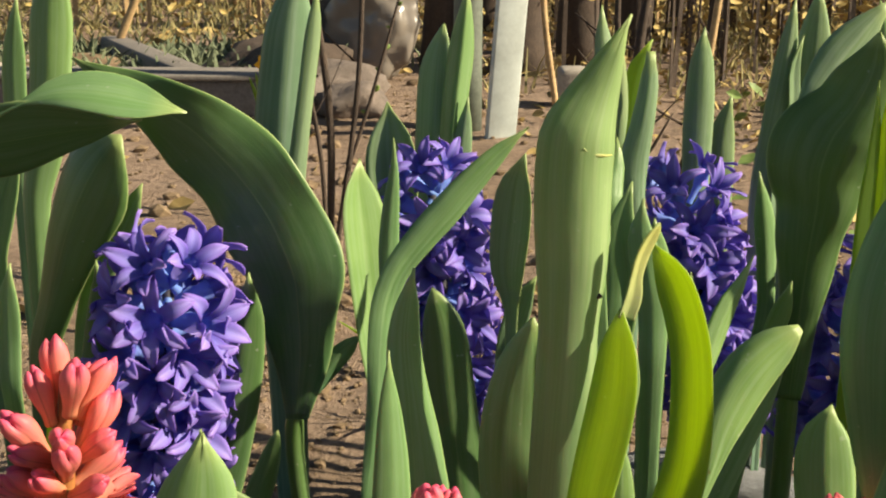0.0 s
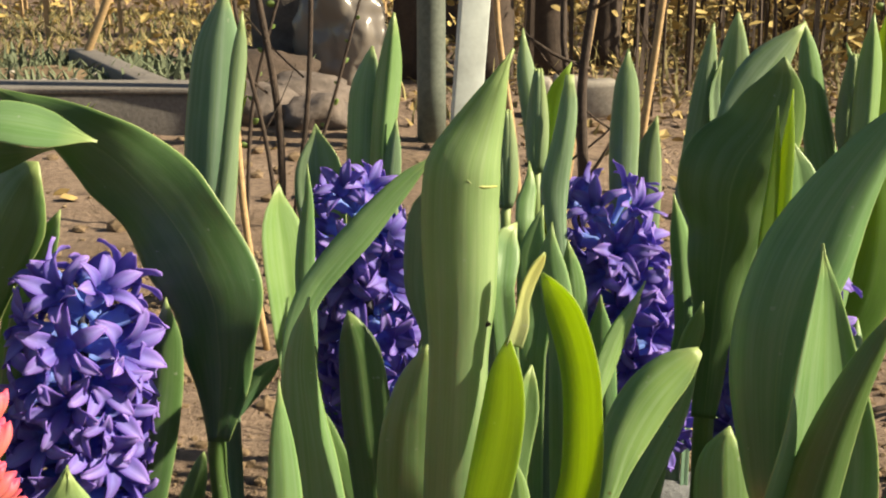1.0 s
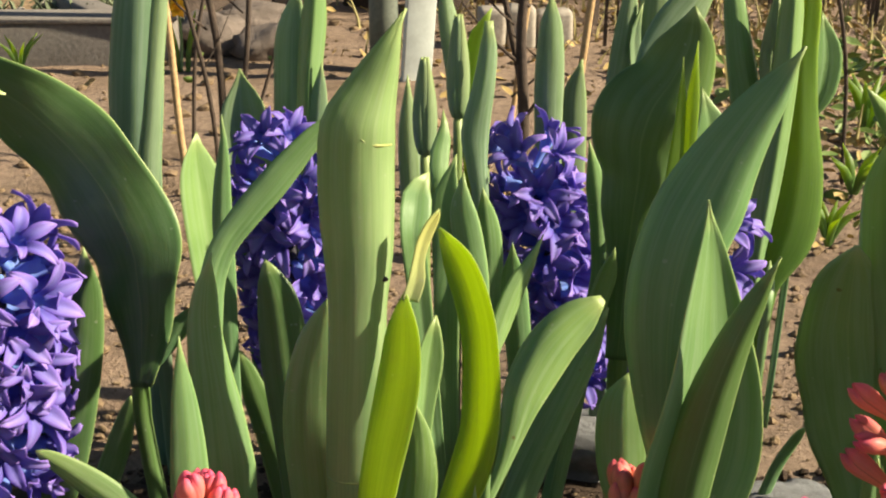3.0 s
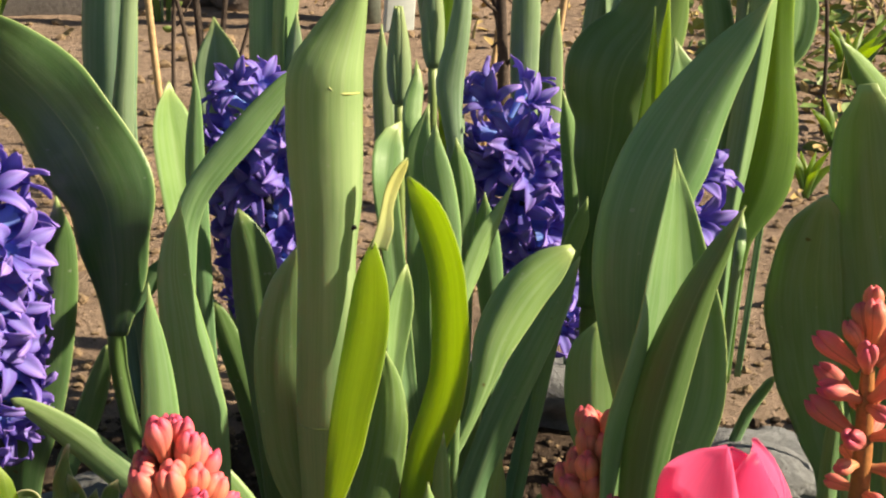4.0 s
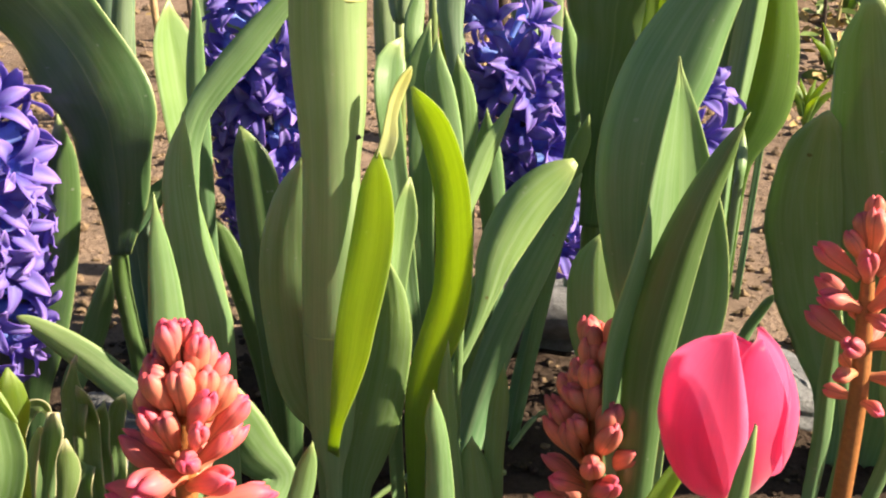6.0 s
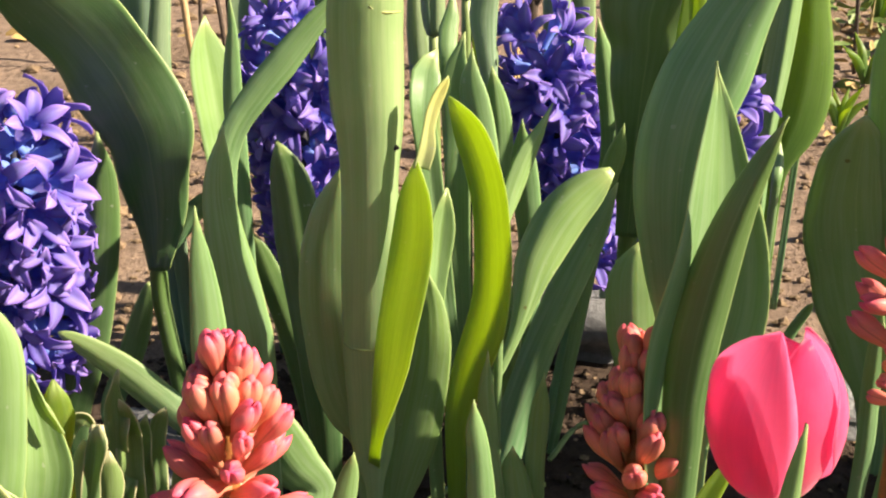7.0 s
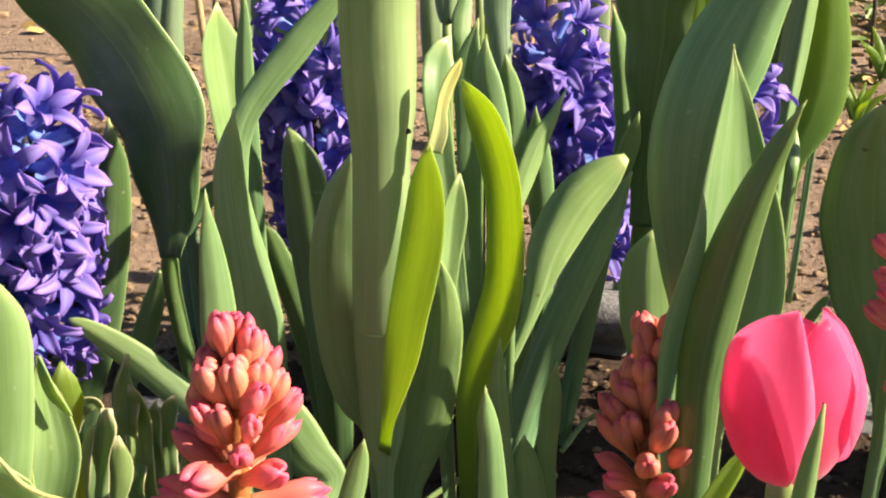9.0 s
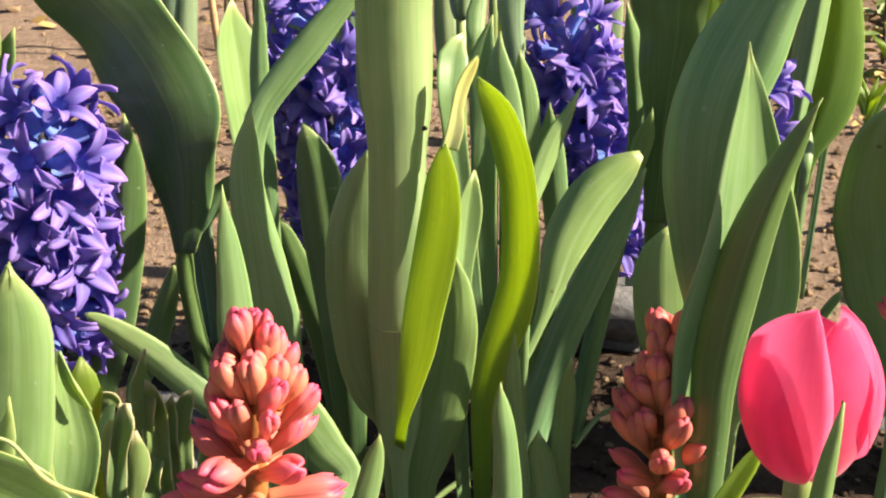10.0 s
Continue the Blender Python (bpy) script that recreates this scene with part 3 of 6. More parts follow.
# concrete edging: a long front wall and a cross wall
def edging():
    e = thing("planting_bed_edging", (-1.4, 2.55, 0), "weathered grey-brown concrete edging of a raised bed", "bed edging")
    bm = bmesh.new()
    box(bm, -3.2, -0.56, 2.47, 2.58, -0.03, 0.088, 0.010, 0.002)
    part("front_wall", bm, CONCRETE, e)
    bm = bmesh.new()
    box(bm, -3.2, -0.55, 2.462, 2.59, 0.087, 0.102, 0.005, 0.002)
    part("coping", bm, CONCRETE, e)
    bm = bmesh.new()
    box(bm, -0.035, 0.035, -0.42, 0.42, -0.03, 0.096, 0.01, 0.002)
    bmesh.ops.rotate(bm, verts=bm.verts, matrix=Euler((0, 0, radians(31))).to_matrix())
    bmesh.ops.translate(bm, verts=bm.verts, vec=(-0.90, 2.90, 0))
    part("cross_wall", bm, CONCRETE, e)
    return e


edging()
bm = bmesh.new()
lump(bm, (-0.60, 2.95, 0.02), (0.20, 0.26, 0.10), 0.5, 4, 9.1, flat=-0.02)
solo("soil_mound", bm, BARK, "heap of dark moist soil inside the concrete edging", "soil", at=(-0.60, 2.95, 0))
bm = bmesh.new()
lump(bm, (-1.25, 2.95, 0.0), (0.42, 0.32, 0.075), 0.3, 4, 2.7, flat=-0.02)
solo("soil_mound", bm, CLOD, "low bank of planted soil inside the concrete edging", "soil", at=(-1.25, 2.95, 0))
sprinkle("white_pebbles", 46, -1.5, -0.85, 2.72, 3.1, 0.006, 0.014, PALEBLOCK, "scattered white pebbles among low plants", 0.8, 31)
bpy.data.objects["white_pebbles"].location.z = 0.072


def rock(at, size, label, material=ROCK, seed=1.0, name="rock", detail=3, rough=0.45):
    bm = bmesh.new()
    lump(bm, (at[0], at[1], size[2] * 0.55), size, rough, detail, seed, flat=-0.02)
    return solo(name, bm, material, label, "stone", "stones behind the bed", at=(at[0], at[1], 0))


rock((-0.49, 2.64), (0.085, 0.08, 0.055), "rounded dark brown rock on the soil", seed=2.2)
rock((-0.36, 2.58), (0.085, 0.07, 0.045), "rounded dark brown rock on the soil", seed=5.1)
rock((-0.42, 2.78), (0.14, 0.09, 0.06), "broad dark brown rock on the soil", seed=7.4)
bm = bmesh.new()
box(bm, -0.63, -0.47, 3.25, 3.4, 0.0, 0.42, 0.015, 0.012)
solo("stone_slab", bm, ROCK, "upright dark grey-brown stone slab", "stone", "stones behind the bed", at=(-0.55, 3.32, 0))
bm = bmesh.new()
lump(bm, (-0.365, 3.15, 0.15), (0.115, 0.10, 0.19), 0.4, 4, 3.3, flat=0.0)
solo("plastic_sack", bm, FILM, "crumpled translucent grey plastic sack beside the slab", "sack", at=(-0.365, 3.15, 0))


def stalk(name, rows, material, label, category, group="", sides=8):
    bm = bmesh.new()
    tube(bm, rows, sides, 16)
    return solo(name, bm, material, label, category, group, at=(rows[0][0], rows[0][1], rows[0][2]))


def shrub(x, y, tops, label):
    """Bare dark stems from one root, with a few small twigs."""
    s = thing("bare_shrub", (x, y, 0), label, "shrub", "bare shrubs")
    for dx, dy, top, r in tops:
        bm = bmesh.new()
        k = random.uniform(-0.02, 0.02)
        tube(bm, [(x, y, -0.01, r), (x + dx * 0.3 + k, y + dy * 0.3, top * 0.3, r * 0.9), (x + dx * 0.62 - k, y + dy * 0.6, top * 0.62, r * 0.75), (x + dx, y + dy, top, r * 0.5)], 8, 18)
        for i in range(4):
            q = 0.35 + 0.15 * i
            a = random.choice((-1, 1))
            p = Vector((x + dx * q, y + dy * q, top * q))
            e = p + Vector((a * random.uniform(0.03, 0.09), random.uniform(-0.04, 0.04), random.uniform(0.03, 0.09)))
            tube(bm, [(*p, r * 0.35), (*((p + e) / 2 + Vector((0, 0, -0.006))), r * 0.28), (*e, r * 0.12)], 5, 4)
        part("branch", bm, BARK, s)
    return s


shrub(-0.252, 1.35, ((-0.02, 0.02, 0.75, 0.0050), (0.10, 0.05, 0.8, 0.0036), (-0.045, -0.03, 0.6, 0.003)), "bare dark brown shrub stems rising from the soil")
shrub(0.093, 1.30, ((0.034, 0.0, 0.46, 0.0075), (0.012, 0.04, 0.55, 0.0045), (0.20, 0.05, 0.62, 0.005)), "bare dark shrub with a slanting branch")
stalk("dry_stalk", [(-0.245, 1.2, 0, 0.004), (-0.262, 1.2, 0.15, 0.004), (-0.268, 1.2, 0.30, 0.0038), (-0.285, 1.2, 0.55, 0.003)], DRYSTEM, "pale tan dry stalk standing in the soil", "stalk", "dry stalks")
stalk("dry_stalk", [(0.145, 1.25, 0, 0.004), (0.165, 1.25, 0.2, 0.0042), (0.185, 1.25, 0.4, 0.004), (0.20, 1.25, 0.6, 0.0035)], DRYSTEM, "pale tan dry stalk standing in the soil", "stalk", "dry stalks")
stalk("dry_stalk", [(0.06, 1.7, 0, 0.005), (0.045, 1.7, 0.15, 0.005), (0.02, 1.7, 0.32, 0.0045), (0.01, 1.7, 0.6, 0.004)], DRYSTEM, "pale tan dry stalk standing in the soil", "stalk", "dry stalks")
stalk("dry_stalk", [(0.10, 1.5, 0, 0.0035), (0.12, 1.5, 0.2, 0.0035), (0.16, 1.5, 0.5, 0.003)], DRYSTEM, "pale tan dry stalk standing in the soil", "stalk", "dry stalks")
stalk("dry_stalk", [(-1.12, 3.2, 0, 0.012), (-1.0, 3.2, 0.25, 0.011), (-0.85, 3.2, 0.6, 0.009)], DRYSTEM, "slanting pale dry stalk", "stalk", "dry stalks")

# white plank, grey-green post and pale blocks
bm = bmesh.new()
box(bm, -0.031, 0.031, -0.010, 0.010, -0.03, 1.3, 0.003)
bmesh.ops.rotate(bm, verts=bm.verts, matrix=Euler((0, 0, radians(18))).to_matrix())
bmesh.ops.rotate(bm, verts=bm.verts, matrix=Euler((0, radians(4.0), 0)).to_matrix())
bmesh.ops.translate(bm, verts=bm.verts, vec=(-0.03, 2.35, 0))
solo("wooden_stake", bm, WHITEWOOD, "flat whitewashed wooden stake standing in the soil", "stake", at=(-0.03, 2.35, 0))
bm = bmesh.new()
tube(bm, [(-0.0995, 2.45, -0.02, 0.031), (-0.0995, 2.45, 0.3, 0.030), (-0.0995, 2.45, 1.1, 0.029)], 14, 8)
solo("garden_post", bm, GREYPOST, "round weathered grey-green garden post", "post", at=(-0.0995, 2.45, -0.02))
for i, (a, b, h) in enumerate(((0.11, 0.175, 0.085), (0.18, 0.245, 0.09), (0.25, 0.33, 0.08))):
    bm = bmesh.new()
    box(bm, a, b, 2.68 + 0.01 * i, 2.78, -0.01, h, 0.012, 0.004)
    solo("stone_block", bm, PALEBLOCK, "pale rounded stone block lying on the soil", "stone", "pale blocks in a row", at=((a + b) / 2, 2.72, 0))


def trunk(x, y, r, lean, label):
    t = thing("tree_trunk", (x, y, 0), label, "tree trunk", "dark trunks behind the garden")
    bm = bmesh.new()
    tube(bm, [(x, y, -0.03, r * 1.25), (x + lean * 0.1, y, 0.15, r), (x + lean * 0.5, y, 0.8, r * 0.9), (x + lean, y, 1.6, r * 0.75)], 12, 16)
    for v in bm.verts:
        v.co += Vector((noise.noise(v.co * 18), noise.noise(v.co * 18 + Vector((5, 0, 0))), 0)) * r * 0.22
    part("trunk", bm, BARK, t)


for x, y, r, lean in ((0.03, 3.3, 0.07, 0.03), (0.22, 3.5, 0.06, -0.05), (0.40, 3.7, 0.05, 0.06), (-0.20, 3.4, 0.05, 0.05), (0.62, 4.2, 0.04, 0.02), (-0.05, 4.4, 0.08, 0.0), (-0.95, 5.4, 0.05, 0.03), (1.25, 4.6, 0.035, 0.04)):
    trunk(x, y, r, lean, "dark rough tree trunk standing in leaf litter")


# flowers and small plants behind the bed
def daffodil(x, y, h, size, label):
    d = thing("daffodil", (x, y, 0), label, "daffodil", "daffodils")
    bm = bmesh.new()
    tube(bm, [(x, y, 0, 0.003), (x + 0.004, y, h * 0.6, 0.003), (x + 0.002, y - 0.004, h, 0.0026)], 7, 8)
    part("stem", bm, STEM, d)
    c = Vector((x + 0.002, y - 0.008, h))
    for k in range(6):
        a = k * math.tau / 6
        o = Vector((math.cos(a), -0.15, math.sin(a)))
        s = Vector((-math.sin(a), 0, math.cos(a)))
        bm = bmesh.new()
        blade(bm, lambda u, v, o=o, s=s: c + o * size * v + s * size * 0.38 * u * math.sin(math.pi * (0.12 + 0.86 * v)), 4, 5, 0.0012)
        part("petal", bm, YELLOW, d)
    bm = bmesh.new()
    tube(bm, [(c.x, c.y, c.z, size * 0.28), (c.x, c.y - size * 0.3, c.z, size * 0.33), (c.x, c.y - size * 0.6, c.z, size * 0.48)], 12, 6, False)
    part("trumpet", bm, YELLOW, d)
    for k in range(4):
        a = random.uniform(-1, 1)
        leaf(d, [(x + a * 0.02, y, 0, 0.010), (x + a * 0.03, y, h * 0.4, 0.011), (x + a * 0.06, y, h * random.uniform(0.7, 0.95), 0.003)], 0, 0.5, 0, "lit")


daffodil(-0.521, 2.40, 0.135, 0.022, "yellow daffodil in flower beside a dry stalk")
daffodil(-0.66, 3.1, 0.10, 0.016, "small yellow daffodil by the edging")


def tuft(x, y, n, h, spread, w, label, category="plant", name="leafy_tuft", kind="lit"):
    p = thing(name, (x, y, 0), label, category, "small plants behind the bed")
    for k in range(n):
        a = k * 2.4 + random.uniform(-0.4, 0.4)
        s = spread * random.uniform(0.5, 1.0)
        q = h * random.uniform(0.7, 1.0)
        leaf(p, [(x, y, -0.005, w * 0.6), (x + math.cos(a) * s * 0.4, y + math.sin(a) * s * 0.4, q * 0.6, w), (x + math.cos(a) * s, y + math.sin(a) * s, q, 0.001)], 0, 0.5, 0, kind)
    return p


tuft(-0.86, 2.40, 6, 0.085, 0.06, 0.008, "small pale-leaved squill plant in front of the edging", name="squill_plant")
tuft(0.50, 1.35, 7, 0.06, 0.04, 0.010, "yellow-green young perennial shoots in the soil")
tuft(0.60, 1.55, 7, 0.07, 0.05, 0.012, "yellow-green young perennial shoots in the soil")
tuft(0.74, 1.9, 9, 0.12, 0.07, 0.016, "yellow-green young perennial shoots in the soil")
tuft(-0.13, 0.98, 12, 0.05, 0.05, 0.004, "tuft of fine fresh grass on the soil")
tuft(-0.16, 1.10, 12, 0.06, 0.05, 0.004, "tuft of fine fresh grass on the soil")
stalk("fallen_twig", [(0.36, 1.02, 0.012, 0.003), (0.48, 1.06, 0.02, 0.003), (0.66, 1.07, 0.012, 0.002)], BARK, "thin dark twig lying on the soil", "twig")


def twig_plant(x, y, rows, label):
    """A thin twig with pairs of small fresh leaves."""
    p = thing("leafing_twig", (x, y, 0), label, "twig", "leafing twigs")
    bm = bmesh.new()
    tube(bm, rows, 6, 14)
    part("stem", bm, BARK, p)
    for k in range(11):
        q = glide(rows, 0.25 + 0.07 * k)
        a = 1 if k % 2 else -1
        c = Vector(q[:3])
        d = Vector((a * 0.8, random.uniform(-0.5, 0.5), random.uniform(0.1, 0.8))).normalized()
        s = d.cross(Vector((0, 1, 0.2))).normalized()
        z = random.uniform(0.008, 0.017)
        bm = bmesh.new()
        blade(bm, lambda u, v, c=c, d=d, s=s, z=z: c + d * z * v + s * z * 0.35 * u * math.sin(math.pi * (0.05 + 0.9 * v)), 2, 4, 0.0008)
        part("leaf", bm, FRESH, p)


twig_plant(-0.30, 1.9, [(-0.30, 1.9, 0, 0.003), (-0.25, 1.9, 0.15, 0.003), (-0.20, 1.9, 0.32, 0.002), (-0.15, 1.9, 0.5, 0.001)], "thin twig with small fresh green leaves")
twig_plant(-0.36, 1.7, [(-0.36, 1.7, 0, 0.003), (-0.34, 1.7, 0.2, 0.003), (-0.28, 1.7, 0.4, 0.002), (-0.25, 1.7, 0.5, 0.001)], "thin twig with small fresh green leaves")
twig_plant(0.60, 1.6, [(0.60, 1.6, 0, 0.003), (0.58, 1.6, 0.2, 0.003), (0.52, 1.6, 0.4, 0.002), (0.48, 1.6, 0.5, 0.001)], "thin twig with small fresh green leaves")


# grey stones edging the bed
for x, y, a, b, h, s in ((0.105, 0.815, 0.078, 0.04, 0.032, 1.2), (0.262, 0.70, 0.062, 0.05, 0.026, 4.0), (-0.19, 0.66, 0.055, 0.045, 0.02, 6.5), (0.03, 0.80, 0.05, 0.04, 0.018, 8.8), (0.40, 0.72, 0.06, 0.05, 0.02, 9.9)):
    rock((x, y), (a, b, h), "flat grey stone lying on the soil", STONE, s, "flat_stone", 4, 0.6)
sprinkle("bark_chips", 2600, -0.3, 0.40, 0.3, 0.82, 0.0007, 0.0042, CLOD, "pale crumbs and bark chips on the dark soil", 0.6, 8)
sprinkle("dark_soil", 8000, -0.3, 0.40, 0.3, 0.82, 0.0008, 0.006, HUMUS, "dark moist crumbs of soil and bark under the plants", 0.7, 6)

for rows in ([(0.0, 0.60, 0.018, 0.002), (0.03, 0.60, 0.024, 0.0022), (0.07, 0.605, 0.018, 0.0018)], [(0.075, 0.63, 0.02, 0.002), (0.10, 0.66, 0.028, 0.002), (0.14, 0.67, 0.02, 0.0016)],
             [(-0.03, 0.56, 0.018, 0.0018), (0.01, 0.585, 0.03, 0.002), (0.06, 0.58, 0.02, 0.0016)], [(0.13, 0.52, 0.02, 0.0018), (0.17, 0.56, 0.026, 0.0018), (0.22, 0.57, 0.018, 0.0014)]):
    stalk("grass_stalk", rows, STEM, "thin pale green grass stalk lying on dark soil", "grass stalk", "fallen grass stalks")

# ---- tulip plants ----
A_plant = thing("tulip_plant", (-0.031, 0.458, 0), "tall tulip plant with a rolled grey-green leaf, not yet flowering", "tulip plant", "tulip plants in the bed")
A_roll = broad_leaf(A_plant, [(-0.031, 0.456, 0, 0.0075), (-0.0296, 0.4555, 0.125, 0.0082), (-0.0294, 0.455, 0.1524, 0.0196), (-0.0287, 0.4561, 0.1784, 0.0235), (-0.0285, 0.4572, 0.2039, 0.0259), (-0.0277, 0.4584, 0.2279, 0.0264), (-0.0267, 0.4595, 0.2518, 0.0263), (-0.0259, 0.4606, 0.2746, 0.0259), (-0.0255, 0.4615, 0.2929, 0.026), (-0.0247, 0.4626, 0.3146, 0.03), (-0.0248, 0.4638, 0.3354, 0.0324), (-0.0248, 0.4649, 0.3556, 0.033), (-0.0237, 0.466, 0.3708, 0.0321), (-0.0211, 0.4687, 0.3778, 0.0275), (-0.0185, 0.4713, 0.3843, 0.0228), (-0.0137, 0.474, 0.3955, 0.0151), (-0.0089, 0.4767, 0.4067, 0.0079), (-0.0065, 0.4793, 0.4121, 0.0042), (-0.0038, 0.482, 0.4168, 0.0007)], (-75, -45, -22, -12, 0, 40, 70), (-30, -18, -14, -8, 14, 42, 52, 58), 0.0004, PALE, 20, 70)[1]
broad_leaf(A_plant, [(-0.0328, 0.47, 0, 0.008), (-0.0339, 0.472, 0.1428, 0.0145), (-0.0379, 0.4732, 0.1608, 0.0282), (-0.0415, 0.4745, 0.1807, 0.035), (-0.0431, 0.4757, 0.1984, 0.0372), (-0.0441, 0.4771, 0.2184, 0.0378), (-0.0441, 0.4783, 0.2352, 0.0359), (-0.0435, 0.4795, 0.2518, 0.0318), (-0.0422, 0.4808, 0.2703, 0.0217), (-0.0402, 0.482, 0.2861, 0.0079)], (-30, -20, -5, 5, 15), (-40, -20, 0, 15, 25), 0.0008, LEAF)
broad_leaf(A_plant, [(-0.030, 0.456, 0, 0.005), (-0.0295, 0.457, 0.135, 0.006), (-0.0259, 0.44, 0.1674, 0.006), (-0.0224, 0.4426, 0.1837, 0.0116), (-0.0185, 0.4456, 0.2019, 0.0164), (-0.0159, 0.4482, 0.2176, 0.018), (-0.0121, 0.4512, 0.2355, 0.0192), (-0.009, 0.4538, 0.2508, 0.0193), (-0.0068, 0.4564, 0.266, 0.018), (-0.0058, 0.4594, 0.283, 0.0136), (-0.0047, 0.462, 0.2978, 0.0056)], (-10, -20, -28, -30, -25), (-20, -30, -38, -35, -30), 0.0008, BACKLIT)
leaf(A_plant, [(-0.0028, 0.463, 0.2933, 0.0074), (-0.0002, 0.4637, 0.3027, 0.008), (0.0009, 0.4643, 0.3115, 0.0062), (0.0029, 0.4649, 0.3201, 0.0067), (0.0064, 0.4655, 0.3281, 0.0061), (0.0103, 0.466, 0.3339, 0.0025)], 30, -0.9, 0.001, "dry")
broad_leaf(A_plant, [(-0.0301, 0.4675, 0, 0.0123), (-0.0209, 0.482, 0.0984, 0.0167), (-0.0169, 0.4831, 0.1176, 0.0237), (-0.0116, 0.4843, 0.1385, 0.0275), (-0.0076, 0.4854, 0.1566, 0.0273), (-0.0036, 0.4866, 0.1766, 0.0252), (-0.0014, 0.4877, 0.1944, 0.0218), (-0.0009, 0.4889, 0.2139, 0.0137), (-0.0019, 0.49, 0.2308, 0.0021)], (-30, -20, -8, 5, 15), (-35, -22, -8, 8, 20), 0.0006, LEAF)
A4_plant = thing("tulip_plant", (-0.048, 0.650, 0), "tulip plant with a rounded grey-green leaf", "tulip plant", "tulip plants in the bed")
leaf(A4_plant, [(-0.046, 0.642, 0, 0.0044), (-0.0456, 0.64, 0.2288, 0.0074), (-0.0485, 0.6345, 0.2583, 0.0197), (-0.0469, 0.629, 0.2866, 0.0231), (-0.0444, 0.6235, 0.3139, 0.0182), (-0.0402, 0.62, 0.3298, 0.0031)], -10, -0.4, 0, "glaucous")
leaf(A4_plant, [(-0.0491, 0.658, 0, 0.0062), (-0.0495, 0.66, 0.1848, 0.0104), (-0.0449, 0.6561, 0.2121, 0.0153), (-0.0388, 0.6526, 0.235, 0.0134), (-0.0309, 0.65, 0.25, 0.0033)], 0, -0.3, 0, "glaucous")
B_plant = thing("tulip_plant", (-0.121, 0.627, 0), "group of narrow tulip leaves catching the sun", "tulip plant", "tulip plants in the bed")
leaf(B_plant, [(-0.1244, 0.6533, 0, 0.0102), (-0.1252, 0.66, 0.1684, 0.017), (-0.1287, 0.6657, 0.2034, 0.0237), (-0.1328, 0.6726, 0.2448, 0.0302), (-0.1362, 0.6783, 0.2789, 0.0309), (-0.1382, 0.6818, 0.2991, 0.02), (-0.1372, 0.684, 0.3122, 0.0012)], 35, -0.5, 0)
leaf(B_plant, [(-0.1173, 0.6373, 0, 0.0068), (-0.1164, 0.64, 0.2418, 0.0114), (-0.1168, 0.6403, 0.2691, 0.0119), (-0.1152, 0.6405, 0.2926, 0.0098), (-0.1131, 0.6408, 0.3156, 0.0052), (-0.1132, 0.641, 0.3337, 0.0008)], 10, 0.4, 0)
broad_leaf(B_plant, [(-0.1214, 0.5947, 0, 0.008), (-0.1243, 0.582, 0.1414, 0.0091), (-0.1218, 0.5852, 0.162, 0.0119), (-0.1199, 0.5891, 0.1861, 0.0128), (-0.1191, 0.5923, 0.2064, 0.0128), (-0.1184, 0.5955, 0.2263, 0.0139), (-0.1159, 0.5994, 0.2499, 0.0144), (-0.109, 0.6026, 0.2683, 0.0149), (-0.0952, 0.6065, 0.2867, 0.0167), (-0.0819, 0.6097, 0.3013, 0.0171), (-0.0695, 0.6129, 0.3153, 0.0146), (-0.0535, 0.6168, 0.3319, 0.0093), (-0.039, 0.62, 0.3442, 0.0011)], (-20, -10, 5, 15, 30), (-10, 0, 10, 20, 30), 0.0008, LEAF)
B2_plant = thing("tulip_plant", (-0.094, 0.454, 0), "young tulip plant with two upright green leaves", "tulip plant", "tulip plants in the bed")
broad_leaf(B2_plant, [(-0.0892, 0.4652, 0, 0.015), (-0.0911, 0.468, 0.2044, 0.0319), (-0.0919, 0.47, 0.219, 0.0287), (-0.0931, 0.4723, 0.235, 0.0245), (-0.0944, 0.4744, 0.2491, 0.0201), (-0.096, 0.4766, 0.2649, 0.0168), (-0.0965, 0.4787, 0.279, 0.0142), (-0.0948, 0.481, 0.2943, 0.0095), (-0.0924, 0.483, 0.3079, 0.001)], (-20, -5, 5, 10, 25), (-35, -10, 5, 15, 25), 0.0006, LEAF)
leaf(B2_plant, [(-0.0984, 0.4428, 0, 0.0101), (-0.0995, 0.44, 0.2113, 0.0169), (-0.0996, 0.442, 0.2361, 0.0145), (-0.1003, 0.4437, 0.2574, 0.0102), (-0.1007, 0.4448, 0.2704, 0.0061), (-0.1008, 0.446, 0.2842, 0.0008)], 14, 0.5, 0)
B3_plant = thing("tulip_plant", (-0.074, 0.620, 0), "dark green tulip leaves in the shade", "tulip plant", "tulip plants in the bed")
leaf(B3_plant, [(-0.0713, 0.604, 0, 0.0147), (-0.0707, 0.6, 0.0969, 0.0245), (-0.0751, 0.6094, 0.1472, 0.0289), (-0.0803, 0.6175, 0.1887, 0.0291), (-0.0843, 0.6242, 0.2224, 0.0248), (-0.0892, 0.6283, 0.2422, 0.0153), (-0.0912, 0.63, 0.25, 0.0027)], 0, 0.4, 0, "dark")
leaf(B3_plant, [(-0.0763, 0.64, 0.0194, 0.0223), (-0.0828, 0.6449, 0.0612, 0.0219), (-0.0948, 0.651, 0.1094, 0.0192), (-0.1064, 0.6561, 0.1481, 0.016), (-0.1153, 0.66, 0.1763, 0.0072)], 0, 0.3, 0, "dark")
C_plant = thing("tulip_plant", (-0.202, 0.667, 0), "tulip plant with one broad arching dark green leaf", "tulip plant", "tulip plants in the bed")
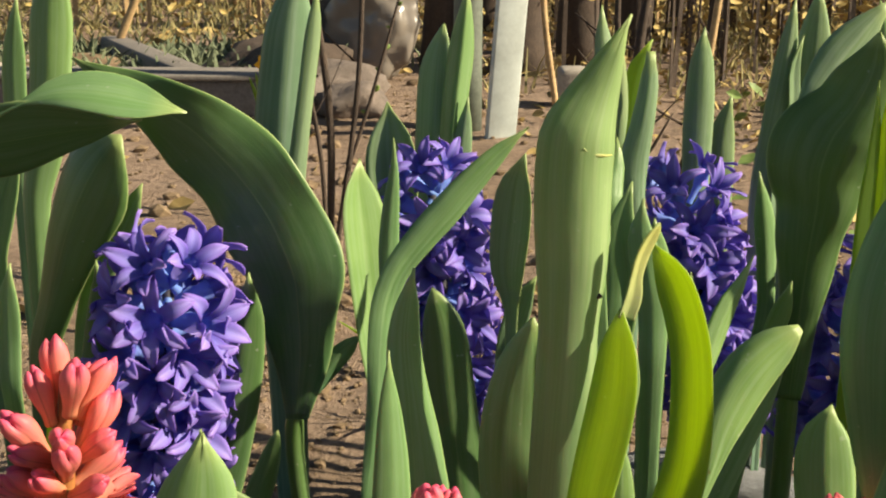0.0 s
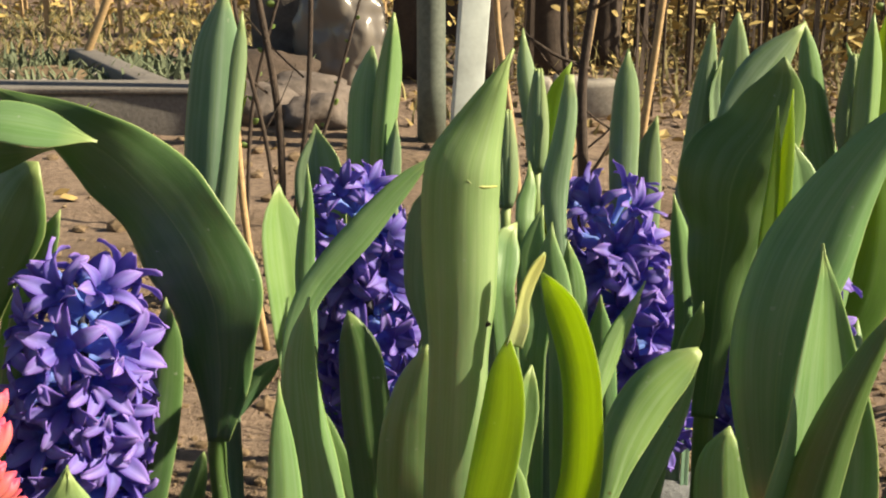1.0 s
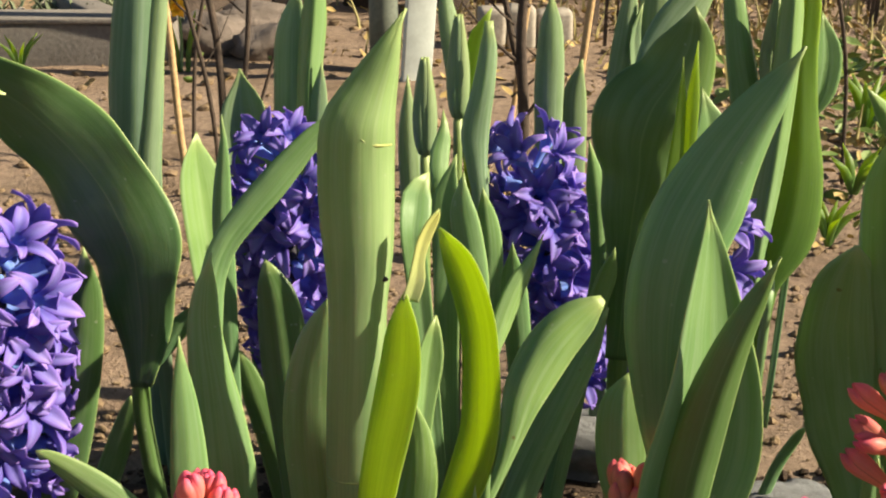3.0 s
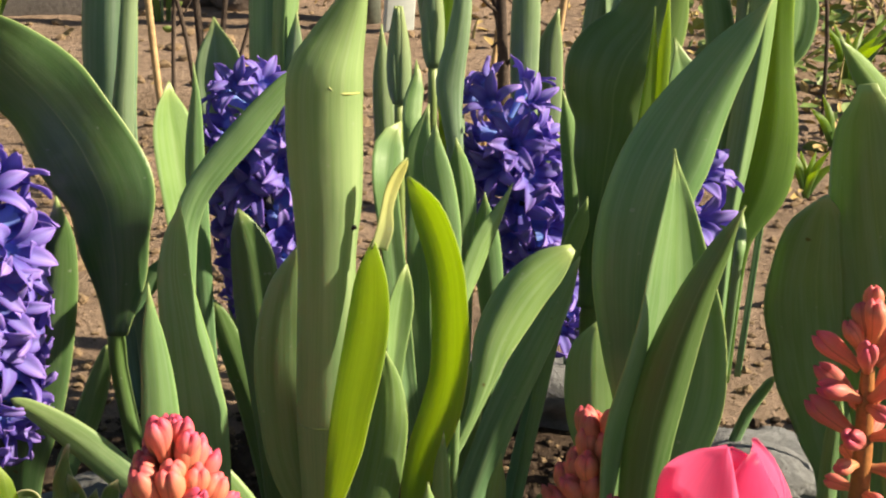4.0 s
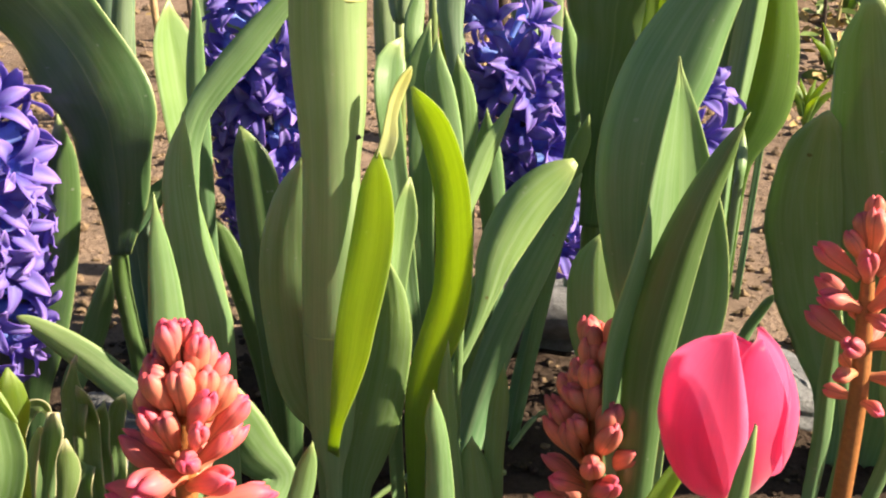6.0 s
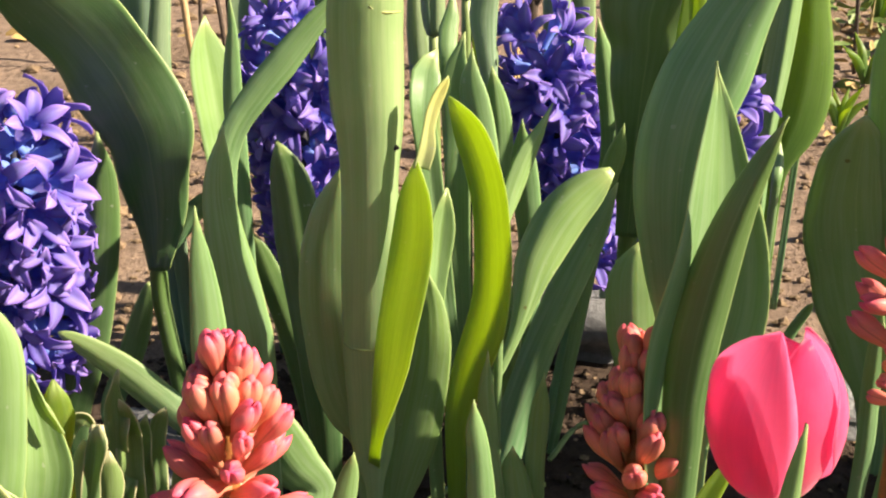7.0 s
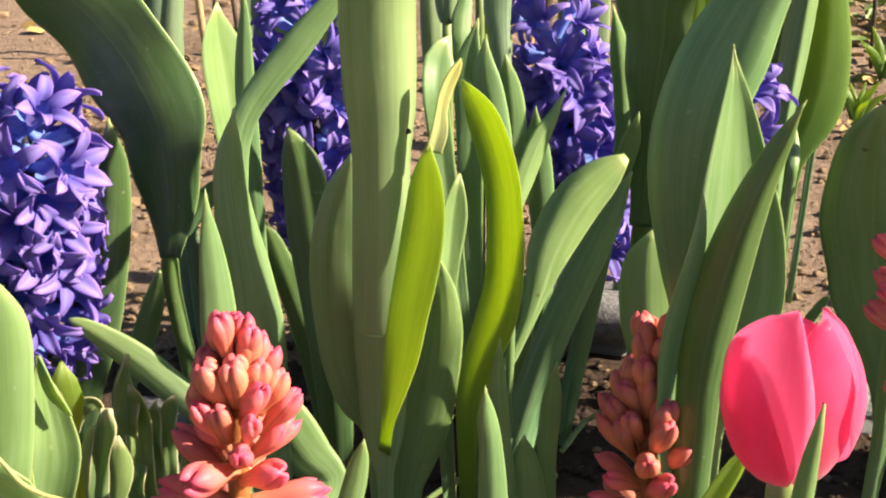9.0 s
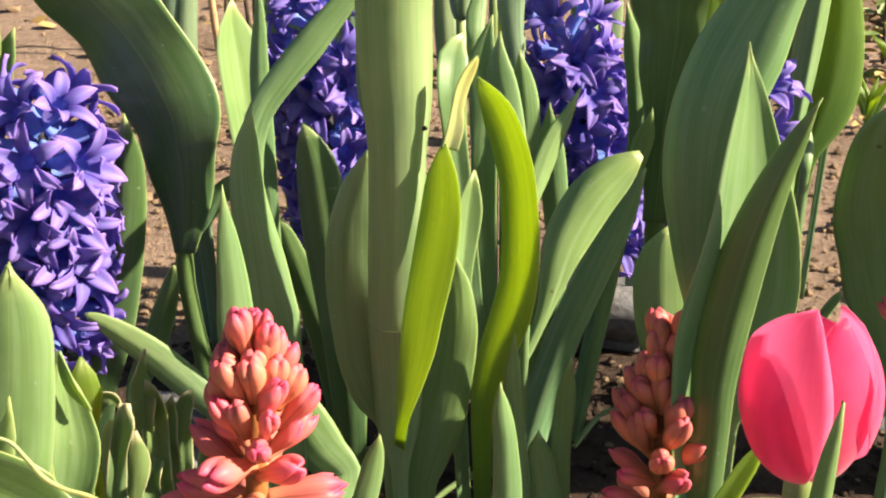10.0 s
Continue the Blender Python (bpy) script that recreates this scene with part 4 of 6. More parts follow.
broad_leaf(C_plant, [(-0.1736, 0.642, 0.1599, 0.0129), (-0.1712, 0.6444, 0.1851, 0.0258), (-0.1698, 0.6463, 0.2044, 0.0356), (-0.1705, 0.6486, 0.2285, 0.0464), (-0.1722, 0.6505, 0.2476, 0.054), (-0.1803, 0.6529, 0.2697, 0.0567), (-0.1885, 0.6548, 0.2863, 0.0575), (-0.2015, 0.6572, 0.3047, 0.0551), (-0.2138, 0.6591, 0.3179, 0.0512), (-0.2303, 0.6615, 0.3331, 0.0464), (-0.2458, 0.6634, 0.343, 0.0378), (-0.2657, 0.6657, 0.354, 0.0248), (-0.282, 0.6676, 0.3621, 0.0146), (-0.3019, 0.67, 0.3731, 0.0019)], (-40, -32, -22, -15, -5), (-35, -32, -28, -22, -25), 0.0025, SHADED)
leaf(C_plant, [(-0.1784, 0.6557, 0, 0.0072), (-0.1725, 0.653, 0.0608, 0.0119), (-0.1755, 0.653, 0.1011, 0.0117), (-0.1779, 0.653, 0.1324, 0.0116), (-0.1776, 0.653, 0.1517, 0.0119), (-0.1769, 0.653, 0.1623, 0.0104), (-0.1764, 0.653, 0.1661, 0.009)], 0, 1.5, 0, "darkstem")
leaf(C_plant, [(-0.1679, 0.655, 0.1676, 0.0049), (-0.1615, 0.6563, 0.1788, 0.0105), (-0.153, 0.6577, 0.1914, 0.0133), (-0.1443, 0.659, 0.2003, 0.0105), (-0.137, 0.66, 0.2077, 0.0014)], 10, 0.3, 0)
leaf(C_plant, [(-0.2257, 0.6773, 0, 0.0087), (-0.2316, 0.68, 0.0317, 0.0145), (-0.2161, 0.6836, 0.0663, 0.0174), (-0.2037, 0.687, 0.1, 0.0156), (-0.1952, 0.69, 0.1287, 0.0062)], 5, 0.4, 0)
D_plant = thing("tulip_plant", (-0.350, 0.633, 0), "tulip plant with a folded drooping leaf", "tulip plant", "tulip plants in the bed")
broad_leaf(D_plant, [(-0.371, 0.609, 0, 0.009), (-0.379, 0.6, 0.27, 0.012), (-0.366, 0.6, 0.325, 0.008), (-0.3147, 0.6, 0.3539, 0.0013), (-0.3035, 0.5998, 0.3593, 0.0034), (-0.2902, 0.5995, 0.3636, 0.0128), (-0.2783, 0.5993, 0.3651, 0.0193), (-0.2647, 0.599, 0.3648, 0.0228), (-0.2533, 0.5987, 0.3631, 0.0227), (-0.2421, 0.5985, 0.3607, 0.0199), (-0.2292, 0.5982, 0.3575, 0.0115), (-0.2181, 0.598, 0.3545, 0.0006)], (0, -10, -20), (-15, -35, -45, -40, -35), 0.0004, LEAF)
broad_leaf(D_plant, [(-0.3735, 0.6162, 0, 0.0115), (-0.382, 0.612, 0.26, 0.02), (-0.3407, 0.606, 0.3349, 0.0369), (-0.3272, 0.6055, 0.3363, 0.0382), (-0.3122, 0.6048, 0.3389, 0.0376), (-0.2989, 0.6043, 0.3414, 0.0335), (-0.2841, 0.6037, 0.3437, 0.0252), (-0.2709, 0.6032, 0.3452, 0.0168), (-0.2561, 0.6025, 0.3475, 0.0071), (-0.2431, 0.602, 0.3499, 0.0014)], (0, 10, 20), (15, 30, 35, 30), 0.0015, SHADED)
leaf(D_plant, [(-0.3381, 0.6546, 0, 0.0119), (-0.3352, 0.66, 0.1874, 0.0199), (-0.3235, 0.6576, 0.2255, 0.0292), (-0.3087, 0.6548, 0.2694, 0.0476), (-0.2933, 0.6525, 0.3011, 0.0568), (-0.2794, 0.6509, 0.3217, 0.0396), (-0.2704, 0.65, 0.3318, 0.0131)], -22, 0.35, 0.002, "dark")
leaf(D_plant, [(-0.3227, 0.6498, 0, 0.0083), (-0.3062, 0.66, 0.2028, 0.0139), (-0.2948, 0.6565, 0.2407, 0.017), (-0.2795, 0.6536, 0.2701, 0.0187), (-0.2671, 0.6513, 0.2915, 0.0132), (-0.2601, 0.65, 0.3037, 0.002)], 0, 0.3, 0)
D3_plant = thing("tulip_plant", (-0.359, 0.698, 0), "upright tulip leaves at the edge of the bed", "tulip plant", "tulip plants in the bed")
leaf(D3_plant, [(-0.363, 0.7293, 0, 0.0115), (-0.3654, 0.75, 0.2609, 0.0191), (-0.3564, 0.7526, 0.307, 0.0271), (-0.3499, 0.7552, 0.3518, 0.029), (-0.3461, 0.7576, 0.3917, 0.0279), (-0.3409, 0.76, 0.4307, 0.0109)], 0, 0.5, 0)
leaf(D3_plant, [(-0.3687, 0.7281, 0, 0.0085), (-0.3848, 0.78, 0.2691, 0.0142), (-0.3844, 0.78, 0.3248, 0.017), (-0.3823, 0.78, 0.3595, 0.0168), (-0.3775, 0.78, 0.3896, 0.0076), (-0.3748, 0.78, 0.4007, 0.0015)], 0, 0.3, 0)
leaf(D3_plant, [(-0.3487, 0.6673, 0, 0.0072), (-0.3112, 0.56, 0.2096, 0.012), (-0.3096, 0.56, 0.2416, 0.0141), (-0.3078, 0.56, 0.2635, 0.0128), (-0.3039, 0.56, 0.2831, 0.0012)], 0, 0.3, 0)
leaf(D3_plant, [(-0.3721, 0.6995, 0, 0.0109), (-0.3753, 0.7, 0.2366, 0.0181), (-0.3665, 0.7, 0.2704, 0.0179), (-0.3579, 0.7, 0.2961, 0.0141), (-0.3514, 0.7, 0.3106, 0.007)], 0, -0.3, 0)
E_plant = thing("tulip_plant", (0.146, 0.628, 0), "tulip plant with a very broad dark green leaf", "tulip plant", "tulip plants in the bed")
broad_leaf(E_plant, [(0.1231, 0.655, 0.1724, 0.0151), (0.1243, 0.6565, 0.1975, 0.0186), (0.1255, 0.6581, 0.222, 0.0234), (0.1268, 0.6596, 0.2457, 0.0294), (0.1285, 0.6611, 0.2691, 0.0372), (0.1306, 0.6626, 0.2924, 0.0471), (0.1307, 0.6639, 0.3115, 0.058), (0.1364, 0.6654, 0.3311, 0.0603), (0.1481, 0.6669, 0.3493, 0.0463), (0.1563, 0.6685, 0.3692, 0.0325), (0.1586, 0.67, 0.3905, 0.0061)], (-35, -15, 0, 15, 35), (-20, -12, -8, -2, 25, 42), 0.0022, SHADED)
leaf(E_plant, [(0.1653, 0.6456, 0, 0.0124), (0.1702, 0.65, 0.2623, 0.0206), (0.1717, 0.654, 0.2961, 0.0272), (0.1702, 0.6572, 0.3226, 0.0202), (0.1637, 0.66, 0.3454, 0.002)], 12, -0.3, 0)
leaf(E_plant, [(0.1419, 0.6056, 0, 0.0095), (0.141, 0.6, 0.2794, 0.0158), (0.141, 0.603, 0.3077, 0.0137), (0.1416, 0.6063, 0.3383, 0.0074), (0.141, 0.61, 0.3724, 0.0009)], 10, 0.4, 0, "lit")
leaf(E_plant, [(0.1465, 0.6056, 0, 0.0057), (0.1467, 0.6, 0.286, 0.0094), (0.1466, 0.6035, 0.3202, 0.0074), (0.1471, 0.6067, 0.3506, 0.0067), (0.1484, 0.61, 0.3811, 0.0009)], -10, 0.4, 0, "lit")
leaf(E_plant, [(0.1294, 0.6552, 0, 0.0071), (0.1253, 0.662, 0.0858, 0.0119), (0.1253, 0.6627, 0.127, 0.0124), (0.1251, 0.6634, 0.1708, 0.0129), (0.126, 0.6638, 0.194, 0.0071), (0.1268, 0.664, 0.2054, 0.0028)], 0, 1.5, 0, "darkstem")
E2_plant = thing("tulip_plant", (0.115, 0.520, 0), "low tulip plant with a rounded leaf", "tulip plant", "tulip plants in the bed")
leaf(E2_plant, [(0.1101, 0.504, 0, 0.0104), (0.1087, 0.5, 0.1508, 0.0173), (0.1052, 0.5106, 0.1771, 0.0266), (0.1043, 0.519, 0.1982, 0.0283), (0.1055, 0.5259, 0.2154, 0.0214), (0.1085, 0.53, 0.2255, 0.0041)], -8, 0.35, 0)
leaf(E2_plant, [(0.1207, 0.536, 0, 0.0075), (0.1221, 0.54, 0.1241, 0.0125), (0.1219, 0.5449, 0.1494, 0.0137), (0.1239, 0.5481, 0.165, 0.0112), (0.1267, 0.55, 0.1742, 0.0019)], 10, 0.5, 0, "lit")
R_plant = thing("tulip_plant", (0.118, 0.427, 0), "large tulip plant with sunlit pale-edged leaves", "tulip plant", "tulip plants in the bed")
broad_leaf(R_plant, [(0.1237, 0.4589, 0, 0.013), (0.1182, 0.475, 0.2023, 0.0179), (0.1168, 0.4775, 0.2258, 0.0266), (0.1156, 0.4801, 0.2486, 0.0334), (0.115, 0.4826, 0.2712, 0.0386), (0.1167, 0.4852, 0.2928, 0.0409), (0.1213, 0.4877, 0.3138, 0.0402), (0.128, 0.4898, 0.3297, 0.0395), (0.1372, 0.4924, 0.3482, 0.0316), (0.1479, 0.4949, 0.3655, 0.023), (0.1594, 0.4975, 0.3817, 0.0144), (0.1704, 0.5, 0.3981, 0.0009)], (-45, -25, -10, 0, 10, 20), (-30, -20, -15, -10, -5, 5, 55, 58), 0.0008, LEAF)
broad_leaf(R_plant, [(0.1217, 0.4255, 0, 0.016), (0.1172, 0.45, 0.1557, 0.0308), (0.1207, 0.4514, 0.1797, 0.0398), (0.1254, 0.4526, 0.1995, 0.0459), (0.1312, 0.4541, 0.2214, 0.0476), (0.1331, 0.4553, 0.2406, 0.0436), (0.1329, 0.4567, 0.2628, 0.0363), (0.131, 0.4579, 0.2813, 0.0284), (0.1291, 0.4594, 0.3023, 0.0189), (0.1272, 0.4606, 0.3198, 0.0102), (0.124, 0.462, 0.3398, 0.0006)], (60, 58, 48, 28, 0, -20), (52, 52, 46, 36, 18, -12), 0.0004, LEAF)
# dark copy carries the shade of this folded leaf in its colour
broad_leaf(R_plant, [(0.1139, 0.432, 0, 0.012), (0.1171, 0.44, 0.163, 0.0192), (0.117, 0.44, 0.1854, 0.0204), (0.1187, 0.44, 0.2099, 0.0223), (0.1215, 0.44, 0.2302, 0.0227), (0.1257, 0.44, 0.2524, 0.0209), (0.1304, 0.44, 0.2708, 0.0174), (0.136, 0.44, 0.288, 0.0132), (0.1436, 0.44, 0.3066, 0.0078), (0.1505, 0.44, 0.3221, 0.0007)], (-25, -25, -20, -15, -5, 40, 50), (-40, -32, -25, -15, 48, 50, 50), 0.0003, SHADED)
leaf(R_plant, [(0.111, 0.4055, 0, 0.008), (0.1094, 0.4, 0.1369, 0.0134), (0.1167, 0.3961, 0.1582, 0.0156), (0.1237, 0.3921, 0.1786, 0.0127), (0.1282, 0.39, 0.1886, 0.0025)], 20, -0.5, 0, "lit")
M_plant = thing("tulip_plant", (0.025, 0.522, 0), "tulip plant with a curved yellow-green leaf lit through by the sun", "tulip plant", "tulip plants in the bed")
broad_leaf(M_plant, [(0.014, 0.4916, 0, 0.008), (0.011, 0.468, 0.1456, 0.0103), (0.0136, 0.4694, 0.1656, 0.0144), (0.0185, 0.4708, 0.1848, 0.0175), (0.0247, 0.4723, 0.2028, 0.0197), (0.0285, 0.4737, 0.2214, 0.0183), (0.0296, 0.4751, 0.2398, 0.0177), (0.0293, 0.4763, 0.2551, 0.0169), (0.028, 0.4777, 0.2729, 0.0164), (0.0241, 0.4792, 0.2899, 0.0158), (0.0182, 0.4806, 0.3055, 0.014), (0.0101, 0.482, 0.3199, 0.0073)], (-10, -20, -35, -40, -30), (10, -15, -45, -50, -35), 0.0006, BACKLIT)
broad_leaf(M_plant, [(0.0328, 0.5043, 0, 0.004), (0.0294, 0.5, 0.155, 0.0063), (0.0364, 0.5059, 0.1678, 0.0054), (0.0438, 0.5127, 0.1832, 0.0075), (0.0488, 0.5186, 0.1973, 0.0128), (0.0534, 0.5254, 0.2135, 0.0218), (0.0603, 0.5314, 0.2265, 0.025), (0.0695, 0.5373, 0.2384, 0.0251), (0.0826, 0.5441, 0.2491, 0.0208), (0.0955, 0.55, 0.2576, 0.0136)], (-50, -25, 0, 20, 30), (-70, -40, 10, 25, 20), 0.001, LEAF, 18, 60, 0.3)
leaf(M_plant, [(0.0319, 0.4904, 0, 0.0032), (0.0342, 0.48, 0.2537, 0.0054), (0.0392, 0.4881, 0.2703, 0.0097), (0.0465, 0.4965, 0.2867, 0.0097), (0.0533, 0.5022, 0.2971, 0.0065), (0.0593, 0.508, 0.3081, 0.0008)], 12, 0.5, 0)
leaf(M_plant, [(0.034, 0.5524, 0, 0.0125), (0.042, 0.58, 0.0553, 0.0209), (0.059, 0.5925, 0.1121, 0.0212), (0.0783, 0.6031, 0.1563, 0.0209), (0.0959, 0.6123, 0.1926, 0.0167), (0.11, 0.62, 0.223, 0.004)], 0, 0.8, 0)
leaf(M_plant, [(0.0287, 0.5534, 0, 0.0108), (0.0342, 0.6, 0.0459, 0.018), (0.0395, 0.6064, 0.0838, 0.0198), (0.0463, 0.6141, 0.1278, 0.0174), (0.053, 0.62, 0.1597, 0.0103)], 0, 0.5, 0)
leaf(M_plant, [(0.004, 0.5043, 0, 0.0056), (-0.0013, 0.5, 0.1699, 0.0093), (0.0027, 0.5094, 0.2136, 0.0103), (0.0058, 0.5156, 0.2419, 0.0138), (0.0088, 0.52, 0.2612, 0.0071)], 20, -0.7, 0.002)
M2_plant = thing("tulip_plant", (0.047, 0.640, 0), "slender tulip leaves in the shade", "tulip plant", "tulip plants in the bed")
leaf(M2_plant, [(0.0769, 0.6506, 0, 0.0064), (0.1037, 0.66, 0.1685, 0.0107), (0.1091, 0.6552, 0.2091, 0.0118), (0.1143, 0.6522, 0.2326, 0.011), (0.1171, 0.65, 0.2498, 0.0017)], 0, 0.5, 0)
leaf(M2_plant, [(0.0584, 0.64, 0, 0.0084), (0.0613, 0.64, 0.1627, 0.0139), (0.0577, 0.6321, 0.2042, 0.0162), (0.0541, 0.6258, 0.2358, 0.0152), (0.0529, 0.62, 0.2637, 0.0016)], 0, 0.4, 0)
leaf(M2_plant, [(0.0709, 0.661, 0, 0.0066), (0.1158, 0.7, 0.2062, 0.0111), (0.1147, 0.7, 0.2414, 0.0123), (0.1108, 0.7, 0.2754, 0.0129), (0.1051, 0.7, 0.303, 0.0021)], 0, 0.4, 0)
leaf(M2_plant, [(0.0349, 0.6103, 0, 0.0086), (0.0309, 0.6, 0.2115, 0.0143), (0.0307, 0.6066, 0.2434, 0.0161), (0.0267, 0.612, 0.2686, 0.0173), (0.0234, 0.616, 0.2873, 0.0147), (0.0246, 0.62, 0.3059, 0.0013)], -8, 0.4, 0)
leaf(M2_plant, [(0.0215, 0.624, 0, 0.0091), (0.0151, 0.62, 0.2239, 0.0151), (0.0177, 0.6274, 0.2562, 0.0196), (0.015, 0.634, 0.285, 0.0163), (0.0207, 0.64, 0.3103, 0.0032)], 0, -0.3, 0)
leaf(M2_plant, [(0.0418, 0.656, 0, 0.0105), (0.0406, 0.66, 0.2071, 0.0175), (0.0417, 0.66, 0.2407, 0.0179), (0.0395, 0.66, 0.2661, 0.0136), (0.0371, 0.66, 0.2839, 0.0027)], 0, 0.4, 0)
leaf(M2_plant, [(0.0217, 0.6201, 0, 0.0088), (-0.0037, 0.6, 0.2729, 0.0146), (-0.0025, 0.6081, 0.2866, 0.0187), (-0.0006, 0.6146, 0.2977, 0.0181), (0.005, 0.62, 0.3053, 0.0054)], 20, -0.5, 0.001)
leaf(M2_plant, [(0.0177, 0.64, 0, 0.0059), (0.0105, 0.64, 0.2934, 0.0098), (0.0111, 0.6478, 0.3081, 0.0118), (0.0138, 0.6541, 0.32, 0.0092), (0.0132, 0.66, 0.3314, 0.0013)], 0, 0.4, 0)
b_plant = thing("spring_shoot", (0.021, 0.447, 0), "small upright green shoots close to the soil", "shoot", "young shoots")
leaf(b_plant, [(0.028, 0.4535, 0, 0.0075), (0.0298, 0.455, 0.1044, 0.0126), (0.0274, 0.455, 0.1516, 0.0094), (0.0258, 0.455, 0.1833, 0.0075), (0.0267, 0.455, 0.2049, 0.0008)], 8, 0.5, 0)
leaf(b_plant, [(0.0227, 0.4335, 0, 0.0084), (0.0231, 0.43, 0.1237, 0.0141), (0.0219, 0.43, 0.1622, 0.011), (0.0198, 0.43, 0.1806, 0.0083), (0.0192, 0.43, 0.1937, 0.001)], 8, 0.5, 0)
leaf(b_plant, [(0.0455, 0.4671, 0, 0.0057), (0.0517, 0.472, 0.0912, 0.0095), (0.0514, 0.472, 0.1264, 0.0104), (0.0534, 0.472, 0.1599, 0.0096), (0.055, 0.472, 0.182, 0.0011)], 8, 0.5, 0)
leaf(b_plant, [(0.0383, 0.4575, 0, 0.0108), (0.0427, 0.46, 0.097, 0.0179), (0.0411, 0.46, 0.1213, 0.0159), (0.0391, 0.46, 0.1382, 0.0101), (0.039, 0.46, 0.1475, 0.0014)], 8, 0.5, 0)
leaf(b_plant, [(-0.0087, 0.4349, 0, 0.0073), (-0.0435, 0.42, 0.1287, 0.0122), (-0.0399, 0.42, 0.151, 0.011), (-0.0366, 0.42, 0.1664, 0.0072), (-0.0353, 0.42, 0.1731, 0.001)], 8, 0.5, 0)
F_plant = thing("tulip_plant", (0.025, 0.755, 0), "back-row tulip plant with a green flower bud", "tulip plant", "tulip plants in the bed")
leaf(F_plant, [(0.0355, 0.775, 0, 0.0105), (0.0382, 0.78, 0.2556, 0.0175), (0.0306, 0.7828, 0.2956, 0.018), (0.0224, 0.7858, 0.3384, 0.0155), (0.0161, 0.7884, 0.3725, 0.0122), (0.0144, 0.79, 0.3948, 0.003)], 0, 0.5, 0, "glaucous")
broad_leaf(F_plant, [(0.0331, 0.743, 0, 0.0118), (0.0391, 0.745, 0.2514, 0.0114), (0.0374, 0.7462, 0.2657, 0.013), (0.0362, 0.7472, 0.2779, 0.015), (0.0353, 0.7484, 0.2921, 0.0188), (0.0367, 0.7494, 0.3043, 0.0181), (0.0392, 0.7506, 0.3178, 0.0161), (0.041, 0.7516, 0.3297, 0.0145), (0.0428, 0.7528, 0.3433, 0.0126), (0.0435, 0.7538, 0.3549, 0.0113), (0.0436, 0.755, 0.3685, 0.0079)], (-30, -10, 10, 25, 40), (-50, -20, 10, 25, 45), 0.001, GLAUCOUS, 16, 50, 0.7)
leaf(F_plant, [(0.0007, 0.739, 0, 0.0091), (-0.0053, 0.735, 0.2332, 0.0152), (-0.0075, 0.735, 0.2688, 0.015), (-0.0089, 0.735, 0.3034, 0.0125), (-0.0094, 0.735, 0.3369, 0.0022)], 0, 0.5, 0, "glaucous")
leaf(F_plant, [(0.0308, 0.763, 0, 0.0051), (0.0322, 0.765, 0.2999, 0.0086), (0.0334, 0.7669, 0.3305, 0.0131), (0.0376, 0.7687, 0.3567, 0.013), (0.0463, 0.77, 0.3747, 0.003)], -10, 0.4, 0, "lit")
F2_plant = thing("tulip_plant", (0.104, 0.850, 0), "back-row tulip plant with smooth upright leaves", "tulip plant", "tulip plants in the bed")
broad_leaf(F2_plant, [(0.0959, 0.842, 0, 0.0124), (0.0946, 0.84, 0.222, 0.0207), (0.0941, 0.8407, 0.2438, 0.0204), (0.0936, 0.8414, 0.2677, 0.0203), (0.0933, 0.8421, 0.2889, 0.0213), (0.0932, 0.8429, 0.312, 0.022), (0.0932, 0.8436, 0.3324, 0.0202), (0.0932, 0.8443, 0.3551, 0.0149), (0.0934, 0.845, 0.3749, 0.0017)], (-50, -25, 5, 30, 50), (-45, -15, 10, 35, 50), 0.0005, GLAUCOUS, 16, 50)
leaf(F2_plant, [(0.1126, 0.858, 0, 0.0126), (0.1146, 0.86, 0.2366, 0.021), (0.1148, 0.86, 0.2725, 0.0199), (0.1145, 0.86, 0.2988, 0.0171), (0.1194, 0.86, 0.3237, 0.0042)], 0, 0.4, 0, "glaucous")
F3_plant = thing("tulip_plant", (-0.206, 0.810, 0), "back-row tulip plant with pale blue-green leaves", "tulip plant", "tulip plants in the bed")
leaf(F3_plant, [(-0.2116, 0.818, 0, 0.0212), (-0.2131, 0.82, 0.2438, 0.0353), (-0.2085, 0.82, 0.2991, 0.0395), (-0.2035, 0.82, 0.3401, 0.0372), (-0.1986, 0.82, 0.3797, 0.031), (-0.1913, 0.82, 0.4219, 0.0039)], 6, 0.55, 0, "glaucous")
leaf(F3_plant, [(-0.1996, 0.802, 0, 0.0094), (-0.1981, 0.8, 0.2497, 0.0156), (-0.1921, 0.8, 0.2955, 0.0128), (-0.1858, 0.8, 0.3357, 0.0117), (-0.1791, 0.8, 0.3823, 0.0107), (-0.1766, 0.8, 0.4049, 0.0033)], 20, 0.5, 0, "glaucous")
F4_plant = thing("tulip_plant", (-0.099, 0.837, 0), "back-row tulip plant beside the blue hyacinth", "tulip plant", "tulip plants in the bed")
leaf(F4_plant, [(-0.1203, 0.8155, 0, 0.02), (-0.1255, 0.81, 0.2468, 0.0333), (-0.1279, 0.8137, 0.2755, 0.0372), (-0.1295, 0.8168, 0.2999, 0.0296), (-0.132, 0.82, 0.3239, 0.0033)], -8, -0.4, 0, "glaucous")
leaf(F4_plant, [(-0.1022, 0.8555, 0, 0.0159), (-0.1029, 0.86, 0.2457, 0.0266), (-0.1017, 0.86, 0.2988, 0.0286), (-0.0992, 0.86, 0.3414, 0.0265), (-0.093, 0.86, 0.3746, 0.0126)], -10, 0.5, 0, "glaucous")
